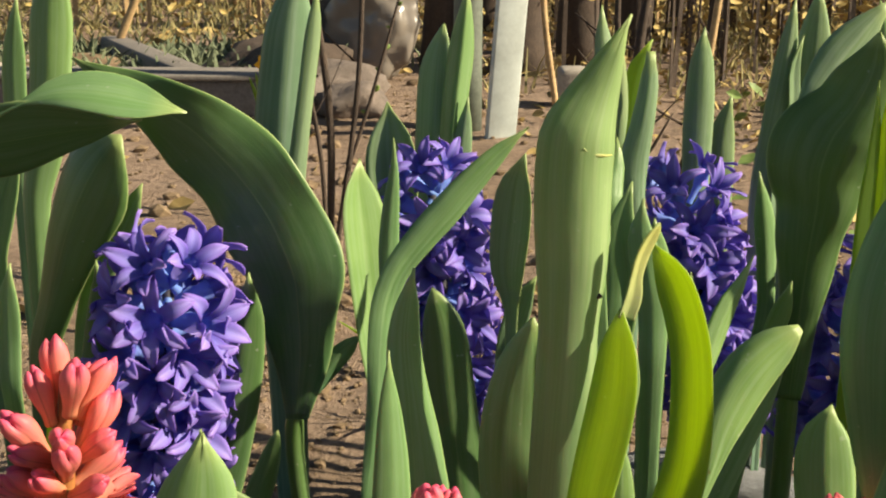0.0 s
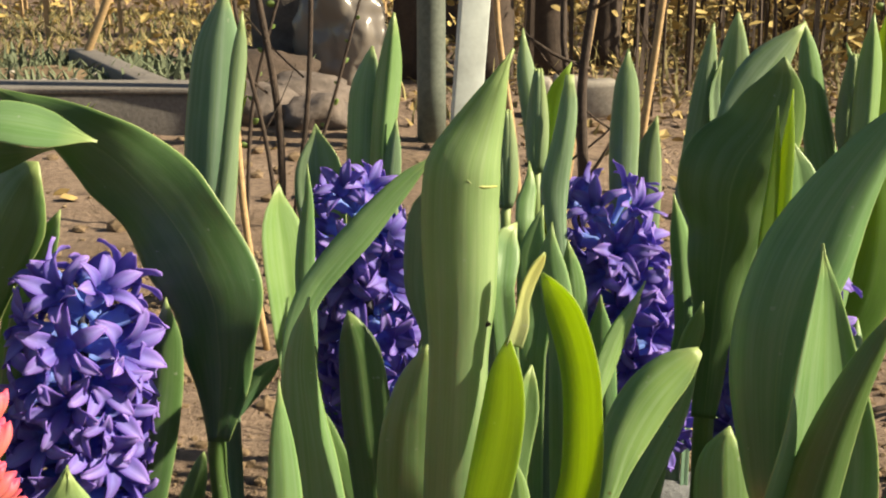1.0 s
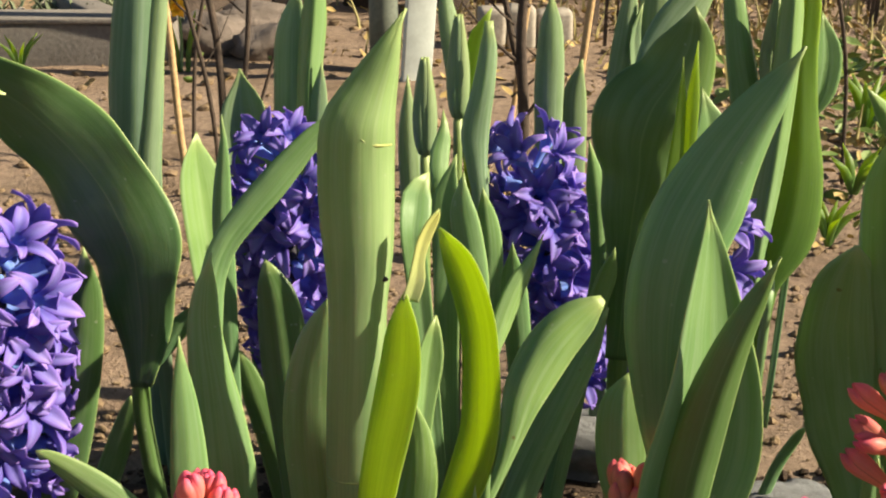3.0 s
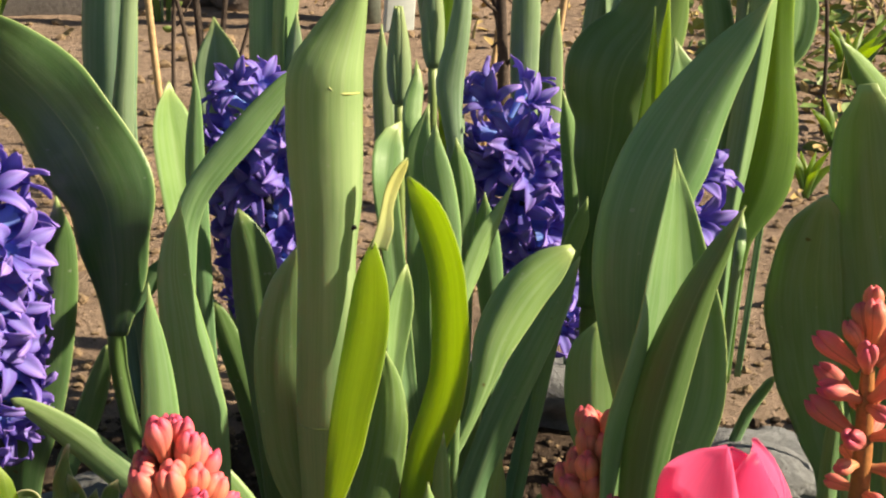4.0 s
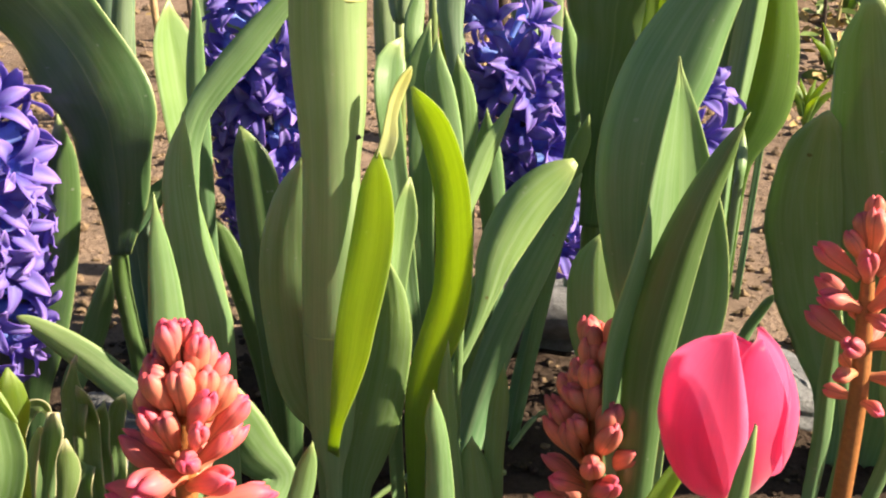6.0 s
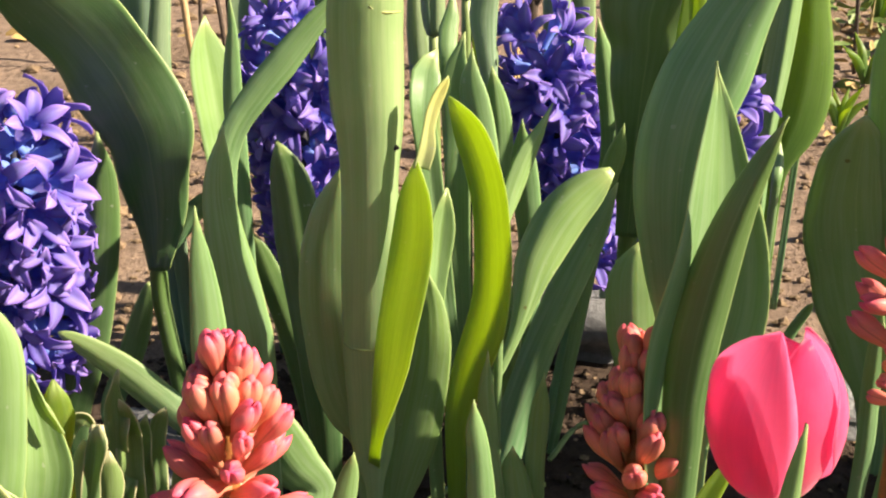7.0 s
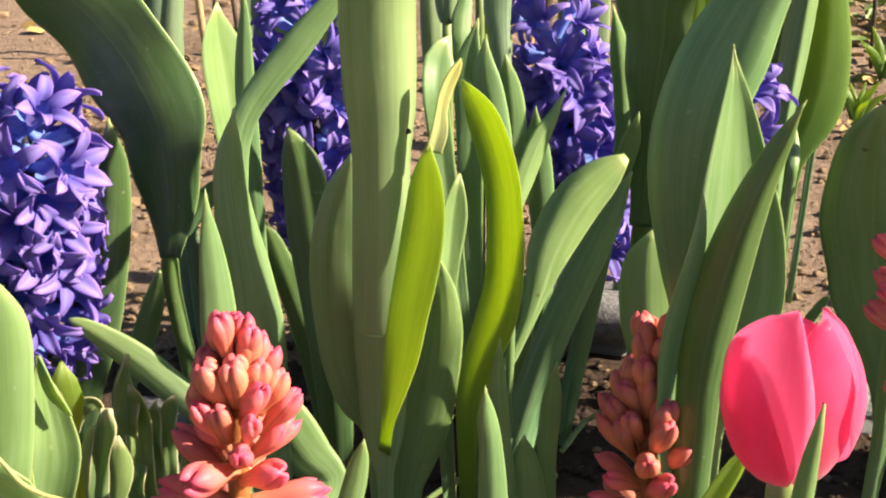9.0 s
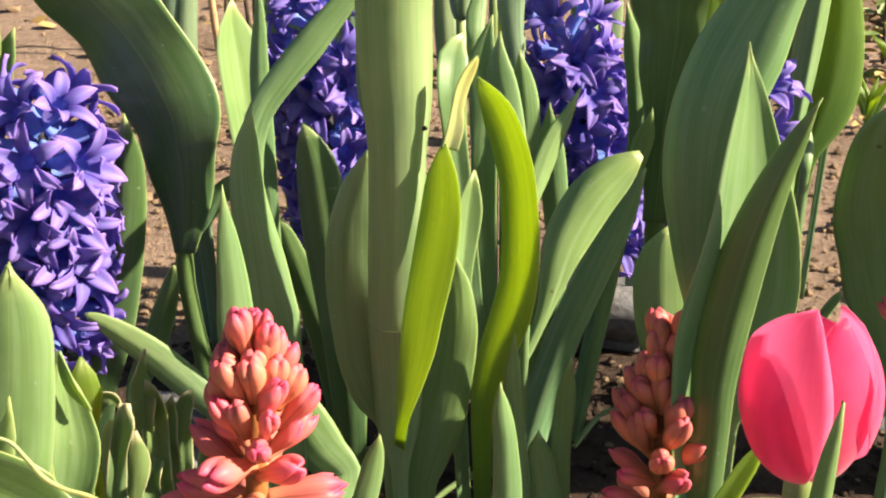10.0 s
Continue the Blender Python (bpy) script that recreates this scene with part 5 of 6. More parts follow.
leaf(F4_plant, [(-0.0901, 0.8395, 0, 0.0112), (-0.0877, 0.84, 0.2512, 0.0187), (-0.0849, 0.84, 0.3116, 0.0183), (-0.0801, 0.84, 0.357, 0.018), (-0.0755, 0.84, 0.4009, 0.008)], 0, 0.7, 0, "folded")
leaf(F4_plant, [(-0.0853, 0.8395, 0, 0.0087), (-0.0818, 0.84, 0.2512, 0.0145), (-0.079, 0.84, 0.2861, 0.0143), (-0.0767, 0.84, 0.3073, 0.01), (-0.0745, 0.84, 0.325, 0.0017)], 0, 0.5, 0, "glaucous")
F5_plant = thing("tulip_plant", (0.146, 0.792, 0), "back-row tulip plant leaning to one side", "tulip plant", "tulip plants in the bed")
leaf(F5_plant, [(0.135, 0.7985, 0, 0.0097), (0.1322, 0.8, 0.2624, 0.0162), (0.1368, 0.8, 0.3118, 0.0175), (0.1412, 0.8, 0.3515, 0.0172), (0.1442, 0.8, 0.3974, 0.0061)], 0, 0.5, 0, "glaucous")
leaf(F5_plant, [(0.1434, 0.7985, 0, 0.0061), (0.1427, 0.8, 0.2914, 0.0102), (0.1487, 0.8, 0.3238, 0.0093), (0.147, 0.8, 0.3515, 0.0092), (0.1518, 0.8, 0.3747, 0.0025)], 20, -0.6, 0, "glaucous")
leaf(F5_plant, [(0.1585, 0.8065, 0, 0.0147), (0.1615, 0.81, 0.2765, 0.0245), (0.1623, 0.81, 0.3258, 0.0248), (0.1621, 0.81, 0.3655, 0.0236), (0.1626, 0.81, 0.4039, 0.0101)], 0, 0.7, 0, "glaucous")
leaf(F5_plant, [(0.1483, 0.7665, 0, 0.009), (0.1488, 0.76, 0.3319, 0.015), (0.1616, 0.7659, 0.3534, 0.027), (0.1782, 0.7722, 0.3748, 0.027), (0.2004, 0.78, 0.3996, 0.0075)], 0, 0.4, 0, "glaucous")
G_plant = thing("tulip_plant", (0.273, 0.853, 0), "tulip plant with a budded stem and light green leaves", "tulip plant", "tulip plants in the bed")
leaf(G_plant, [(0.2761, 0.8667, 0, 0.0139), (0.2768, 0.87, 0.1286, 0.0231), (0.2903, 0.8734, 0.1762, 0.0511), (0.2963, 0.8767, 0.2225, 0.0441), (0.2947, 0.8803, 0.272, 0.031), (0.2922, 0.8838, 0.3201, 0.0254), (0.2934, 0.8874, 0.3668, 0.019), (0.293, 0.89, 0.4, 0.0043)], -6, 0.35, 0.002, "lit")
leaf(G_plant, [(0.2659, 0.8507, 0, 0.0091), (0.2641, 0.85, 0.1561, 0.0152), (0.2671, 0.8518, 0.2025, 0.0202), (0.271, 0.8539, 0.2563, 0.0224), (0.2744, 0.8563, 0.3125, 0.0195), (0.2735, 0.8586, 0.3666, 0.0166), (0.2721, 0.86, 0.3989, 0.0041)], 0, 1.0, 0, "folded")
leaf(G_plant, [(0.2929, 0.8787, 0, 0.0054), (0.3094, 0.9, 0.2672, 0.009), (0.3157, 0.9, 0.2901, 0.0224), (0.3165, 0.9, 0.3215, 0.0239), (0.3094, 0.9, 0.3531, 0.0044)], 0, -0.4, 0)
leaf(G_plant, [(0.2715, 0.8853, 0, 0.0139), (0.2706, 0.9, 0.2203, 0.0232), (0.2611, 0.9029, 0.2712, 0.0255), (0.2501, 0.9058, 0.3205, 0.0225), (0.2412, 0.9087, 0.3683, 0.0151), (0.2361, 0.91, 0.3896, 0.0035)], 8, 0.5, 0)
leaf(G_plant, [(0.2844, 0.8834, 0, 0.0081), (0.2905, 0.9, 0.258, 0.0136), (0.286, 0.9038, 0.3029, 0.0152), (0.2811, 0.9072, 0.3424, 0.0106), (0.27, 0.91, 0.3725, 0.0026)], 0, 0.4, 0)
leaf(G_plant, [(0.2644, 0.8226, 0, 0.0045), (0.2287, 0.7, 0.1902, 0.0074), (0.2314, 0.7075, 0.1992, 0.0082), (0.2326, 0.715, 0.2083, 0.0068), (0.2334, 0.72, 0.2145, 0.0015)], 0, 0.5, 0)
K_plant = thing("tulip_plant", (0.317, 0.647, 0), "tulip plant with rounded blue-green leaves", "tulip plant", "tulip plants in the bed")
broad_leaf(K_plant, [(0.291, 0.6281, 0, 0.012), (0.2814, 0.62, 0.072, 0.0234), (0.2744, 0.6186, 0.1011, 0.039), (0.2663, 0.6171, 0.1327, 0.0522), (0.2598, 0.6158, 0.1597, 0.0583), (0.2529, 0.6142, 0.1892, 0.0588), (0.2488, 0.6129, 0.2146, 0.0536), (0.2476, 0.6114, 0.2418, 0.0389), (0.2477, 0.61, 0.2652, 0.0126)], (-20, 0, 10, 20, 30), (-25, -5, 12, 22, 35), 0.001, LEAF)
broad_leaf(K_plant, [(0.3193, 0.6253, 0, 0.025), (0.3138, 0.6, 0.0977, 0.0534), (0.3063, 0.6, 0.1293, 0.0568), (0.2978, 0.6, 0.1642, 0.061), (0.2903, 0.6, 0.1937, 0.0641), (0.2827, 0.6, 0.2258, 0.0625), (0.2757, 0.6, 0.2529, 0.0576), (0.2693, 0.6, 0.2793, 0.05), (0.263, 0.6, 0.3085, 0.0364), (0.2578, 0.6, 0.3331, 0.0139)], (-40, -15, 5, 15, 25), (-45, -20, 5, 15, 25), 0.001, LEAF, 18, 60, 0.7)
leaf(K_plant, [(0.3345, 0.6735, 0, 0.011), (0.3516, 0.7, 0.2493, 0.0184), (0.325, 0.6936, 0.2814, 0.02), (0.3011, 0.6882, 0.3046, 0.0175), (0.2774, 0.6823, 0.3305, 0.0103), (0.2682, 0.68, 0.3405, 0.0014)], 0, 0.5, 0)
# unseen plant, added past the right edge of view to cast shade
shade_plant = thing("tulip_plant", (0.42, 0.62, 0), "tall tulip plant added out of view to shade the bed's end", "tulip plant", "tulip plants in the bed")
for x, y, top, w, turn in ((0.40, 0.58, 0.42, 0.045, 70), (0.43, 0.63, 0.42, 0.045, 95)):
    leaf(shade_plant, [(0.42, 0.62 + (y - 0.62) * 0.3, 0, 0.014), (x - 0.01, y, top * 0.45, w * 0.85), (x, y, top * 0.7, w), (x + 0.015, y + 0.004, top, 0.001)], turn, 0.4, 0.001)
S_plant = thing("spring_shoot", (0.246, 0.555, 0), "thin green leaves round a coral hyacinth", "shoot", "young shoots")
leaf(S_plant, [(0.2384, 0.5239, 0, 0.0063), (0.2349, 0.51, 0.1046, 0.0105), (0.2333, 0.51, 0.1413, 0.0109), (0.2324, 0.51, 0.1763, 0.0083), (0.2324, 0.51, 0.1965, 0.0012)], 0, 0.5, 0)
leaf(S_plant, [(0.2453, 0.523, 0, 0.0047), (0.2448, 0.5, 0.112, 0.0079), (0.2387, 0.5, 0.148, 0.0077), (0.2334, 0.5, 0.1756, 0.0047), (0.2291, 0.5, 0.1923, 0.0012)], 0, 0.5, 0)
leaf(S_plant, [(0.2636, 0.5282, 0, 0.0063), (0.2756, 0.51, 0.1045, 0.0105), (0.2663, 0.51, 0.1413, 0.0091), (0.2622, 0.51, 0.1694, 0.0065), (0.2594, 0.51, 0.1932, 0.0012)], 0, 0.5, 0)
leaf(S_plant, [(0.2291, 0.7, -0.0006, 0.0083), (0.2471, 0.7, 0.0666, 0.0089), (0.2633, 0.7, 0.0987, 0.0063)], 0, 0.5, 0)
Q_plant = thing("tulip_plant", (-0.155, 0.323, 0), "low tulip plant with a pale rolled bud of leaves", "tulip plant", "tulip plants in the bed")
broad_leaf(Q_plant, [(-0.1587, 0.3245, 0, 0.013), (-0.162, 0.325, 0.2159, 0.0289), (-0.1591, 0.326, 0.2316, 0.0293), (-0.1564, 0.327, 0.2466, 0.0294), (-0.1539, 0.3281, 0.2614, 0.0282), (-0.1519, 0.329, 0.2742, 0.0267), (-0.1504, 0.33, 0.2882, 0.0202), (-0.1495, 0.331, 0.3018, 0.0038)], (-60, -40, -25, -5, 35), (-55, -35, -15, 10, 40), 0.0004, LEAF)
leaf(Q_plant, [(-0.1547, 0.3333, 0, 0.0073), (-0.1548, 0.336, 0.2567, 0.0122), (-0.1528, 0.336, 0.2704, 0.0124), (-0.1514, 0.336, 0.2827, 0.0099), (-0.151, 0.336, 0.2936, 0.0059), (-0.1511, 0.336, 0.3006, 0.001)], -10, 0.6, 0.001, "rolled")
broad_leaf(Q_plant, [(-0.1507, 0.3405, 0, 0.012), (-0.1498, 0.345, 0.1958, 0.0187), (-0.1473, 0.3458, 0.2067, 0.0195), (-0.1451, 0.3467, 0.2175, 0.0198), (-0.1448, 0.3475, 0.2281, 0.0165), (-0.145, 0.3483, 0.2374, 0.0127), (-0.1457, 0.3492, 0.2475, 0.0068), (-0.1459, 0.35, 0.2575, 0.001)], (40, 25, 5, -15, -30), (45, 25, 5, -20, -40), 0.0004, LEAF)
leaf(Q_plant, [(-0.1424, 0.343, 0.2613, 0.0014), (-0.1416, 0.3436, 0.2532, 0.0061), (-0.14, 0.3441, 0.2457, 0.0071), (-0.1377, 0.3446, 0.2403, 0.0053), (-0.1353, 0.345, 0.2346, 0.0012)], -30, -0.5, 0, "rolled")
broad_leaf(Q_plant, [(-0.1531, 0.3546, 0, 0.007), (-0.1509, 0.37, 0.21, 0.0143), (-0.149, 0.37, 0.2169, 0.0145), (-0.1472, 0.37, 0.2237, 0.0147), (-0.1461, 0.37, 0.2299, 0.0137), (-0.1457, 0.37, 0.2366, 0.0104), (-0.1454, 0.37, 0.2432, 0.0046)], (-60, -30, 0, 30, 60), (-60, -30, 0, 30, 60), 0.0, BACKLIT, 14, 30)
leaf(Q_plant, [(-0.1587, 0.2909, 0, 0.0093), (-0.1615, 0.27, 0.2483, 0.0156), (-0.1467, 0.2713, 0.2556, 0.0258), (-0.1346, 0.2726, 0.2482, 0.0296), (-0.1237, 0.2737, 0.2419, 0.0211), (-0.1151, 0.2745, 0.2419, 0.0106), (-0.1091, 0.275, 0.2453, 0.0014)], 0, -0.5, 0.002, "dark")
leaf(Q_plant, [(-0.138, 0.268, 0.2766, 0.0008), (-0.1311, 0.268, 0.2738, 0.001), (-0.1271, 0.268, 0.2677, 0.0013), (-0.1229, 0.268, 0.2608, 0.0014), (-0.1171, 0.268, 0.2566, 0.0012), (-0.1113, 0.268, 0.2545, 0.0012), (-0.1076, 0.268, 0.2528, 0.0008)], 0, 0.7, 0.001, "dry")
leaf(Q_plant, [(-0.1507, 0.2909, 0, 0.0064), (-0.1494, 0.28, 0.2405, 0.0107), (-0.1426, 0.28, 0.2577, 0.0105), (-0.1368, 0.28, 0.2702, 0.0062), (-0.134, 0.28, 0.2823, 0.0008)], 0, 0.5, 0, "rolled")
Q2_plant = thing("tulip_plant", (-0.147, 0.469, 0), "low plant with crinkled grey-green leaves", "leafy plant", "young shoots")
broad_leaf(Q2_plant, [(-0.1501, 0.4369, 0, 0.006), (-0.152, 0.4, 0.1542, 0.0085), (-0.1496, 0.4, 0.167, 0.0081), (-0.1471, 0.4, 0.1794, 0.0081), (-0.1443, 0.4, 0.1907, 0.01), (-0.1422, 0.4, 0.2027, 0.0079)], (-50, -20, 20, 50), (60, 30, -40, -60, 20), 0.006, CRISP, 16, 50, 0.6)
broad_leaf(Q2_plant, [(-0.1511, 0.437, 0, 0.005), (-0.1507, 0.42, 0.1391, 0.0083), (-0.1492, 0.42, 0.1485, 0.011), (-0.1479, 0.42, 0.1578, 0.0121), (-0.147, 0.42, 0.1664, 0.0097), (-0.1461, 0.42, 0.1754, 0.0038)], (-40, -15, 10, 35), (-50, -20, 20, 50), 0.004, CRISP, 14, 30, 0.5)
broad_leaf(Q2_plant, [(-0.155, 0.4617, 0, 0.007), (-0.1592, 0.465, 0.1381, 0.016), (-0.158, 0.466, 0.1488, 0.0154), (-0.1574, 0.467, 0.1593, 0.014), (-0.157, 0.468, 0.1688, 0.0099), (-0.1549, 0.469, 0.1791, 0.004), (-0.1524, 0.47, 0.1891, 0.0043)], (40, 10, -20, 30), (-50, 20, 50, -30), 0.011, CRISP, 16, 60)
leaf(Q2_plant, [(-0.1522, 0.4698, 0, 0.0071), (-0.1534, 0.47, 0.1294, 0.0119), (-0.1528, 0.47, 0.1431, 0.013), (-0.1523, 0.47, 0.1564, 0.0128), (-0.1533, 0.47, 0.1663, 0.0116), (-0.1548, 0.47, 0.1721, 0.0046)], 16, -0.5, 0.008, "crisp")
leaf(Q2_plant, [(-0.1745, 0.44, 0.1602, 0.0043), (-0.1713, 0.44, 0.1712, 0.0063), (-0.1658, 0.44, 0.1795, 0.0074), (-0.161, 0.44, 0.1801, 0.0063), (-0.1579, 0.44, 0.1751, 0.0026)], 0, -0.9, 0.004, "crisp")
leaf(Q2_plant, [(-0.1738, 0.4538, 0, 0.013), (-0.1804, 0.45, 0.1056, 0.0216), (-0.1758, 0.45, 0.1303, 0.0213), (-0.1717, 0.45, 0.1468, 0.0168), (-0.1674, 0.45, 0.1617, 0.0071)], -24, 0.9, 0.001)
leaf(Q2_plant, [(-0.1549, 0.4778, 0, 0.0094), (-0.1568, 0.48, 0.0821, 0.0157), (-0.1543, 0.48, 0.1083, 0.016), (-0.1517, 0.48, 0.1294, 0.0146), (-0.1485, 0.48, 0.1466, 0.0098), (-0.145, 0.48, 0.1566, 0.0023)], 6, -0.4, 0.004, "crisp")
leaf(Q2_plant, [(-0.1518, 0.5004, 0, 0.0057), (-0.1546, 0.52, 0.0946, 0.0095), (-0.1527, 0.52, 0.117, 0.0106), (-0.1493, 0.52, 0.1297, 0.0092), (-0.1463, 0.52, 0.1351, 0.0043)], 0, -0.7, 0.004, "crisp")
leaf(Q2_plant, [(-0.1254, 0.492, 0, 0.0121), (-0.0705, 0.55, 0.0527, 0.0202), (-0.0832, 0.5526, 0.0713, 0.0301), (-0.0954, 0.5554, 0.0932, 0.0298), (-0.1074, 0.5583, 0.1147, 0.0197), (-0.1166, 0.56, 0.1252, 0.0033)], 0, 0.3, 0)


# a torn scar and a brown bite mark on the rolled leaf
def on_leaf(surface, u, v, lift):
    a, b, c = surface(u, v), surface(u + 0.1, v), surface(u, v + 0.01)
    n = (b - a).cross(c - a).normalized()
    return a + (n if n.y < 0 else -n) * lift


bm = bmesh.new()
tube(bm, [(*on_leaf(A_roll, u, v, 0.0008), r) for u, v, r in ((0.0, 0.862, 0.0003), (0.15, 0.857, 0.0007), (0.45, 0.8565, 0.0006), (0.75, 0.858, 0.0003))], 6, 10)
part("scar", bm, STRAW, A_plant, "dry straw-coloured scar across the leaf")
bm = bmesh.new()
tube(bm, [(*on_leaf(A_roll, u, v, 0.0004), r) for u, v, r in ((-0.92, 0.492, 0.0003), (-0.7, 0.487, 0.0006), (-0.35, 0.484, 0.0006), (0.05, 0.483, 0.0006), (0.4, 0.485, 0.0003))], 6, 10)
part("sheath_edge", bm, PALE, A_plant, "faint raised sheath line")
bm = bmesh.new()
lump(bm, on_leaf(A_roll, 0.72, 0.717, 0.0004), (0.0017, 0.0012, 0.0012), 0.5, 2, 2.0)
part("bite_mark", bm, BARK, A_plant, "small brown bite mark")


# ---- flower heads ----
def green_bud(plant, x, y, z0, z1, r):
    """A closed green tulip bud of six overlapping sepals on its stalk."""
    bm = bmesh.new()
    tube(bm, [(x, y, 0, 0.0035), (x, y, z0 * 0.5, 0.0035), (x, y, z0 + 0.004, 0.0032)], 10, 10)
    part("stem", bm, STEM, plant)
    for k in range(6):
        a0 = k * math.tau / 6 + 0.4
        rr = r * (1.0 if k % 2 else 0.93)

        def at(u, v, a0=a0, rr=rr):
            a = a0 + u * (0.98 - 0.25 * v)
            w = rr * (math.sin(math.pi * (0.10 + 0.82 * v ** 0.9)) ** 0.7 * (1 - 0.35 * v) + 0.02)
            return Vector((x + math.cos(a) * w, y + math.sin(a) * w, z0 + (z1 - z0) * v * (1 - 0.04 * u * u)))

        bm = bmesh.new()
        blade(bm, at, 6, 12, 0.0012)
        part("sepal", bm, BUDGREEN, plant)


green_bud(F_plant, 0.024, 0.765, 0.302, 0.371, 0.0085)
green_bud(F_plant, 0.002, 0.715, 0.290, 0.352, 0.0085)
green_bud(G_plant, 0.274, 0.90, 0.290, 0.365, 0.0105)


def tube_mesh(name, rows, material, v0, v1):
    bm = bmesh.new()
    tube(bm, rows, 9, 7, False)
    uvl = bm.loops.layers.uv.verify()
    for f in bm.faces:
        for lp in f.loops:
            lp[uvl].uv = (0.25, v0 + lp[uvl].uv.y * (v1 - v0))
    me = bpy.data.meshes.new(name)
    bm.to_mesh(me)
    bm.free()
    me.materials.append(material)
    me.shade_smooth()
    return me


def strap_mesh(seed, material, v0, length, wide, start, curl, r0, z0, loose=1.0):
    """A strap petal that leaves the mouth of its tube and bends out and back."""
    rnd = random.Random(seed)
    length, wide, curl = length * rnd.uniform(0.9, 1.1), wide * rnd.uniform(0.88, 1.14), curl * rnd.uniform(0.6, 1.45)
    frill = 0.0009 * loose * rnd.choice((-1, 1))
    tw, sway = loose * rnd.uniform(-0.4, 0.4), loose * rnd.uniform(-0.0015, 0.0015)

    def at(u, v):
        steps, r, z = 8, r0, z0
        for i in range(steps):
            g = start + curl * (i + 0.5) / steps * v
            r += math.sin(g) * length * v / steps
            z += math.cos(g) * length * v / steps
        w = wide * math.sin(math.pi * (0.17 + 0.81 * v)) ** 0.7
        g = start + curl * v
        n = Vector((-math.cos(g), 0, math.sin(g)))
        return Vector((r, sway * v * v, z)) + Vector((0, 1, 0)) * w * u + n * (0.0013 * u * u * (1 - 0.8 * v) - 0.0004 * max(0.0, 1 - 3 * abs(u)) + tw * w * u * v + frill * u * abs(u) * v * math.sin(9 * v + tw * 20))

    bm = bmesh.new()
    blade(bm, at, 6, 8, 0.0007)
    uvl = bm.loops.layers.uv.verify()
    for f in bm.faces:
        for lp in f.loops:
            lp[uvl].uv = (lp[uvl].uv.x, v0 + (1 - v0) * lp[uvl].uv.y)
    me = bpy.data.meshes.new("petal")
    bm.to_mesh(me)
    bm.free()
    me.materials.append(material)
    me.shade_smooth()
    return me


FLORET_TUBE = tube_mesh("floret", [(0, 0, -0.012, 0.0018), (0, 0, 0.0, 0.0026), (0, 0, 0.004, 0.0044), (0, 0, 0.009, 0.0036), (0, 0, 0.0125, 0.0042)], BLUE, 0.0, 0.25)
FLORET_PETALS = [strap_mesh(40 + i, BLUE, 0.30, 0.0186, 0.0035, 0.28, 1.7, 0.0036, 0.0115) for i in range(12)]


def set_on(name, me, parent, at, way, roll, scale=1.0):
    ob = new(name, me)
    ob.parent = parent
    q = Vector(way).normalized().to_track_quat("Z", "Y").to_matrix().to_4x4()
    ob.matrix_local = Matrix.Translation(Vector(at) - parent.matrix_world.translation) @ q @ Matrix.Rotation(roll, 4, "Z") @ Matrix.Scale(scale, 4)
    return ob


def set_petals(floret, petals, rnd, lean=0.0):
    """Six petals round the mouth of a floret, no two alike."""
    for k in range(6):
        p = new("petal", petals[rnd.randrange(len(petals))])
        p.parent = floret
        p.matrix_local = Matrix.Rotation(k * math.tau / 6 + rnd.uniform(-0.13, 0.13), 4, "Z") @ Matrix.Rotation(rnd.uniform(-0.10, 0.10) + lean, 4, "Y")


def hyacinth(foot, low, top, radius, rows, per, label, seed, size=1.0, loose=1.0):
    """A hyacinth in full flower: rows of florets round a stalk from low to top."""
    rnd = random.Random(seed)
    foot, low, top = Vector(foot), Vector(low), Vector(top)
    h = thing("hyacinth", foot, label, "hyacinth", "blue hyacinths")
    bm = bmesh.new()
    tube(bm, [(*foot, 0.0055), (*low, 0.0055), (*((low + top) / 2), 0.005), (*top, 0.003)], 10, 14)
    part("stem", bm, DARKSTEM, h)
    axis = (top - low).normalized()
    x = axis.cross(Vector((0, 1, 0))).normalized()
    y = axis.cross(x)
    for j in range(rows):
        s = j / (rows - 1)
        n = per if s < 0.88 else max(5, per - 1 - (j == rows - 1))
        for k in range(n):
            a = (k + 0.5 * (j % 2)) * math.tau / n + rnd.uniform(-0.16, 0.16)
            out = x * math.cos(a) + y * math.sin(a)
            rise = -0.35 + 0.75 * s + rnd.uniform(-0.2, 0.2) + (0.55 if j == rows - 1 else 0)
            way = out + axis * rise
            fit = size * (0.9 if s > 0.9 or s < 0.08 else 1.0) * rnd.uniform(0.92, 1.08)
            keep = (radius - 0.0215 * fit) * (0.75 * loose if j == rows - 1 else 0.95 if s > 0.8 else 1.0)
            at = low.lerp(top, s) + way.normalized() * max(keep, 0.003) + axis * rnd.uniform(-0.005, 0.005)
            set_petals(set_on("floret", FLORET_TUBE, h, at, way, rnd.uniform(0, 6.3), fit), FLORET_PETALS, rnd)
    return h


H1l_plant = hyacinth((-0.256, 0.605, 0), (-0.253, 0.605, 0.126), (-0.235, 0.602, 0.257), 0.0395, 9, 6, "violet-blue hyacinth in full flower among tulip leaves", 1, 1.42)
hyacinth((-0.082, 0.745, 0), (-0.084, 0.745, 0.135), (-0.096, 0.742, 0.276), 0.036, 9, 6, "violet-blue hyacinth in flower behind tulip leaves", 2, 1.3)
hyacinth((0.102, 0.778, 0), (0.108, 0.785, 0.112), (0.077, 0.785, 0.256), 0.036, 9, 6, "violet-blue hyacinth in flower in the shade", 3, 1.32, 2.2)
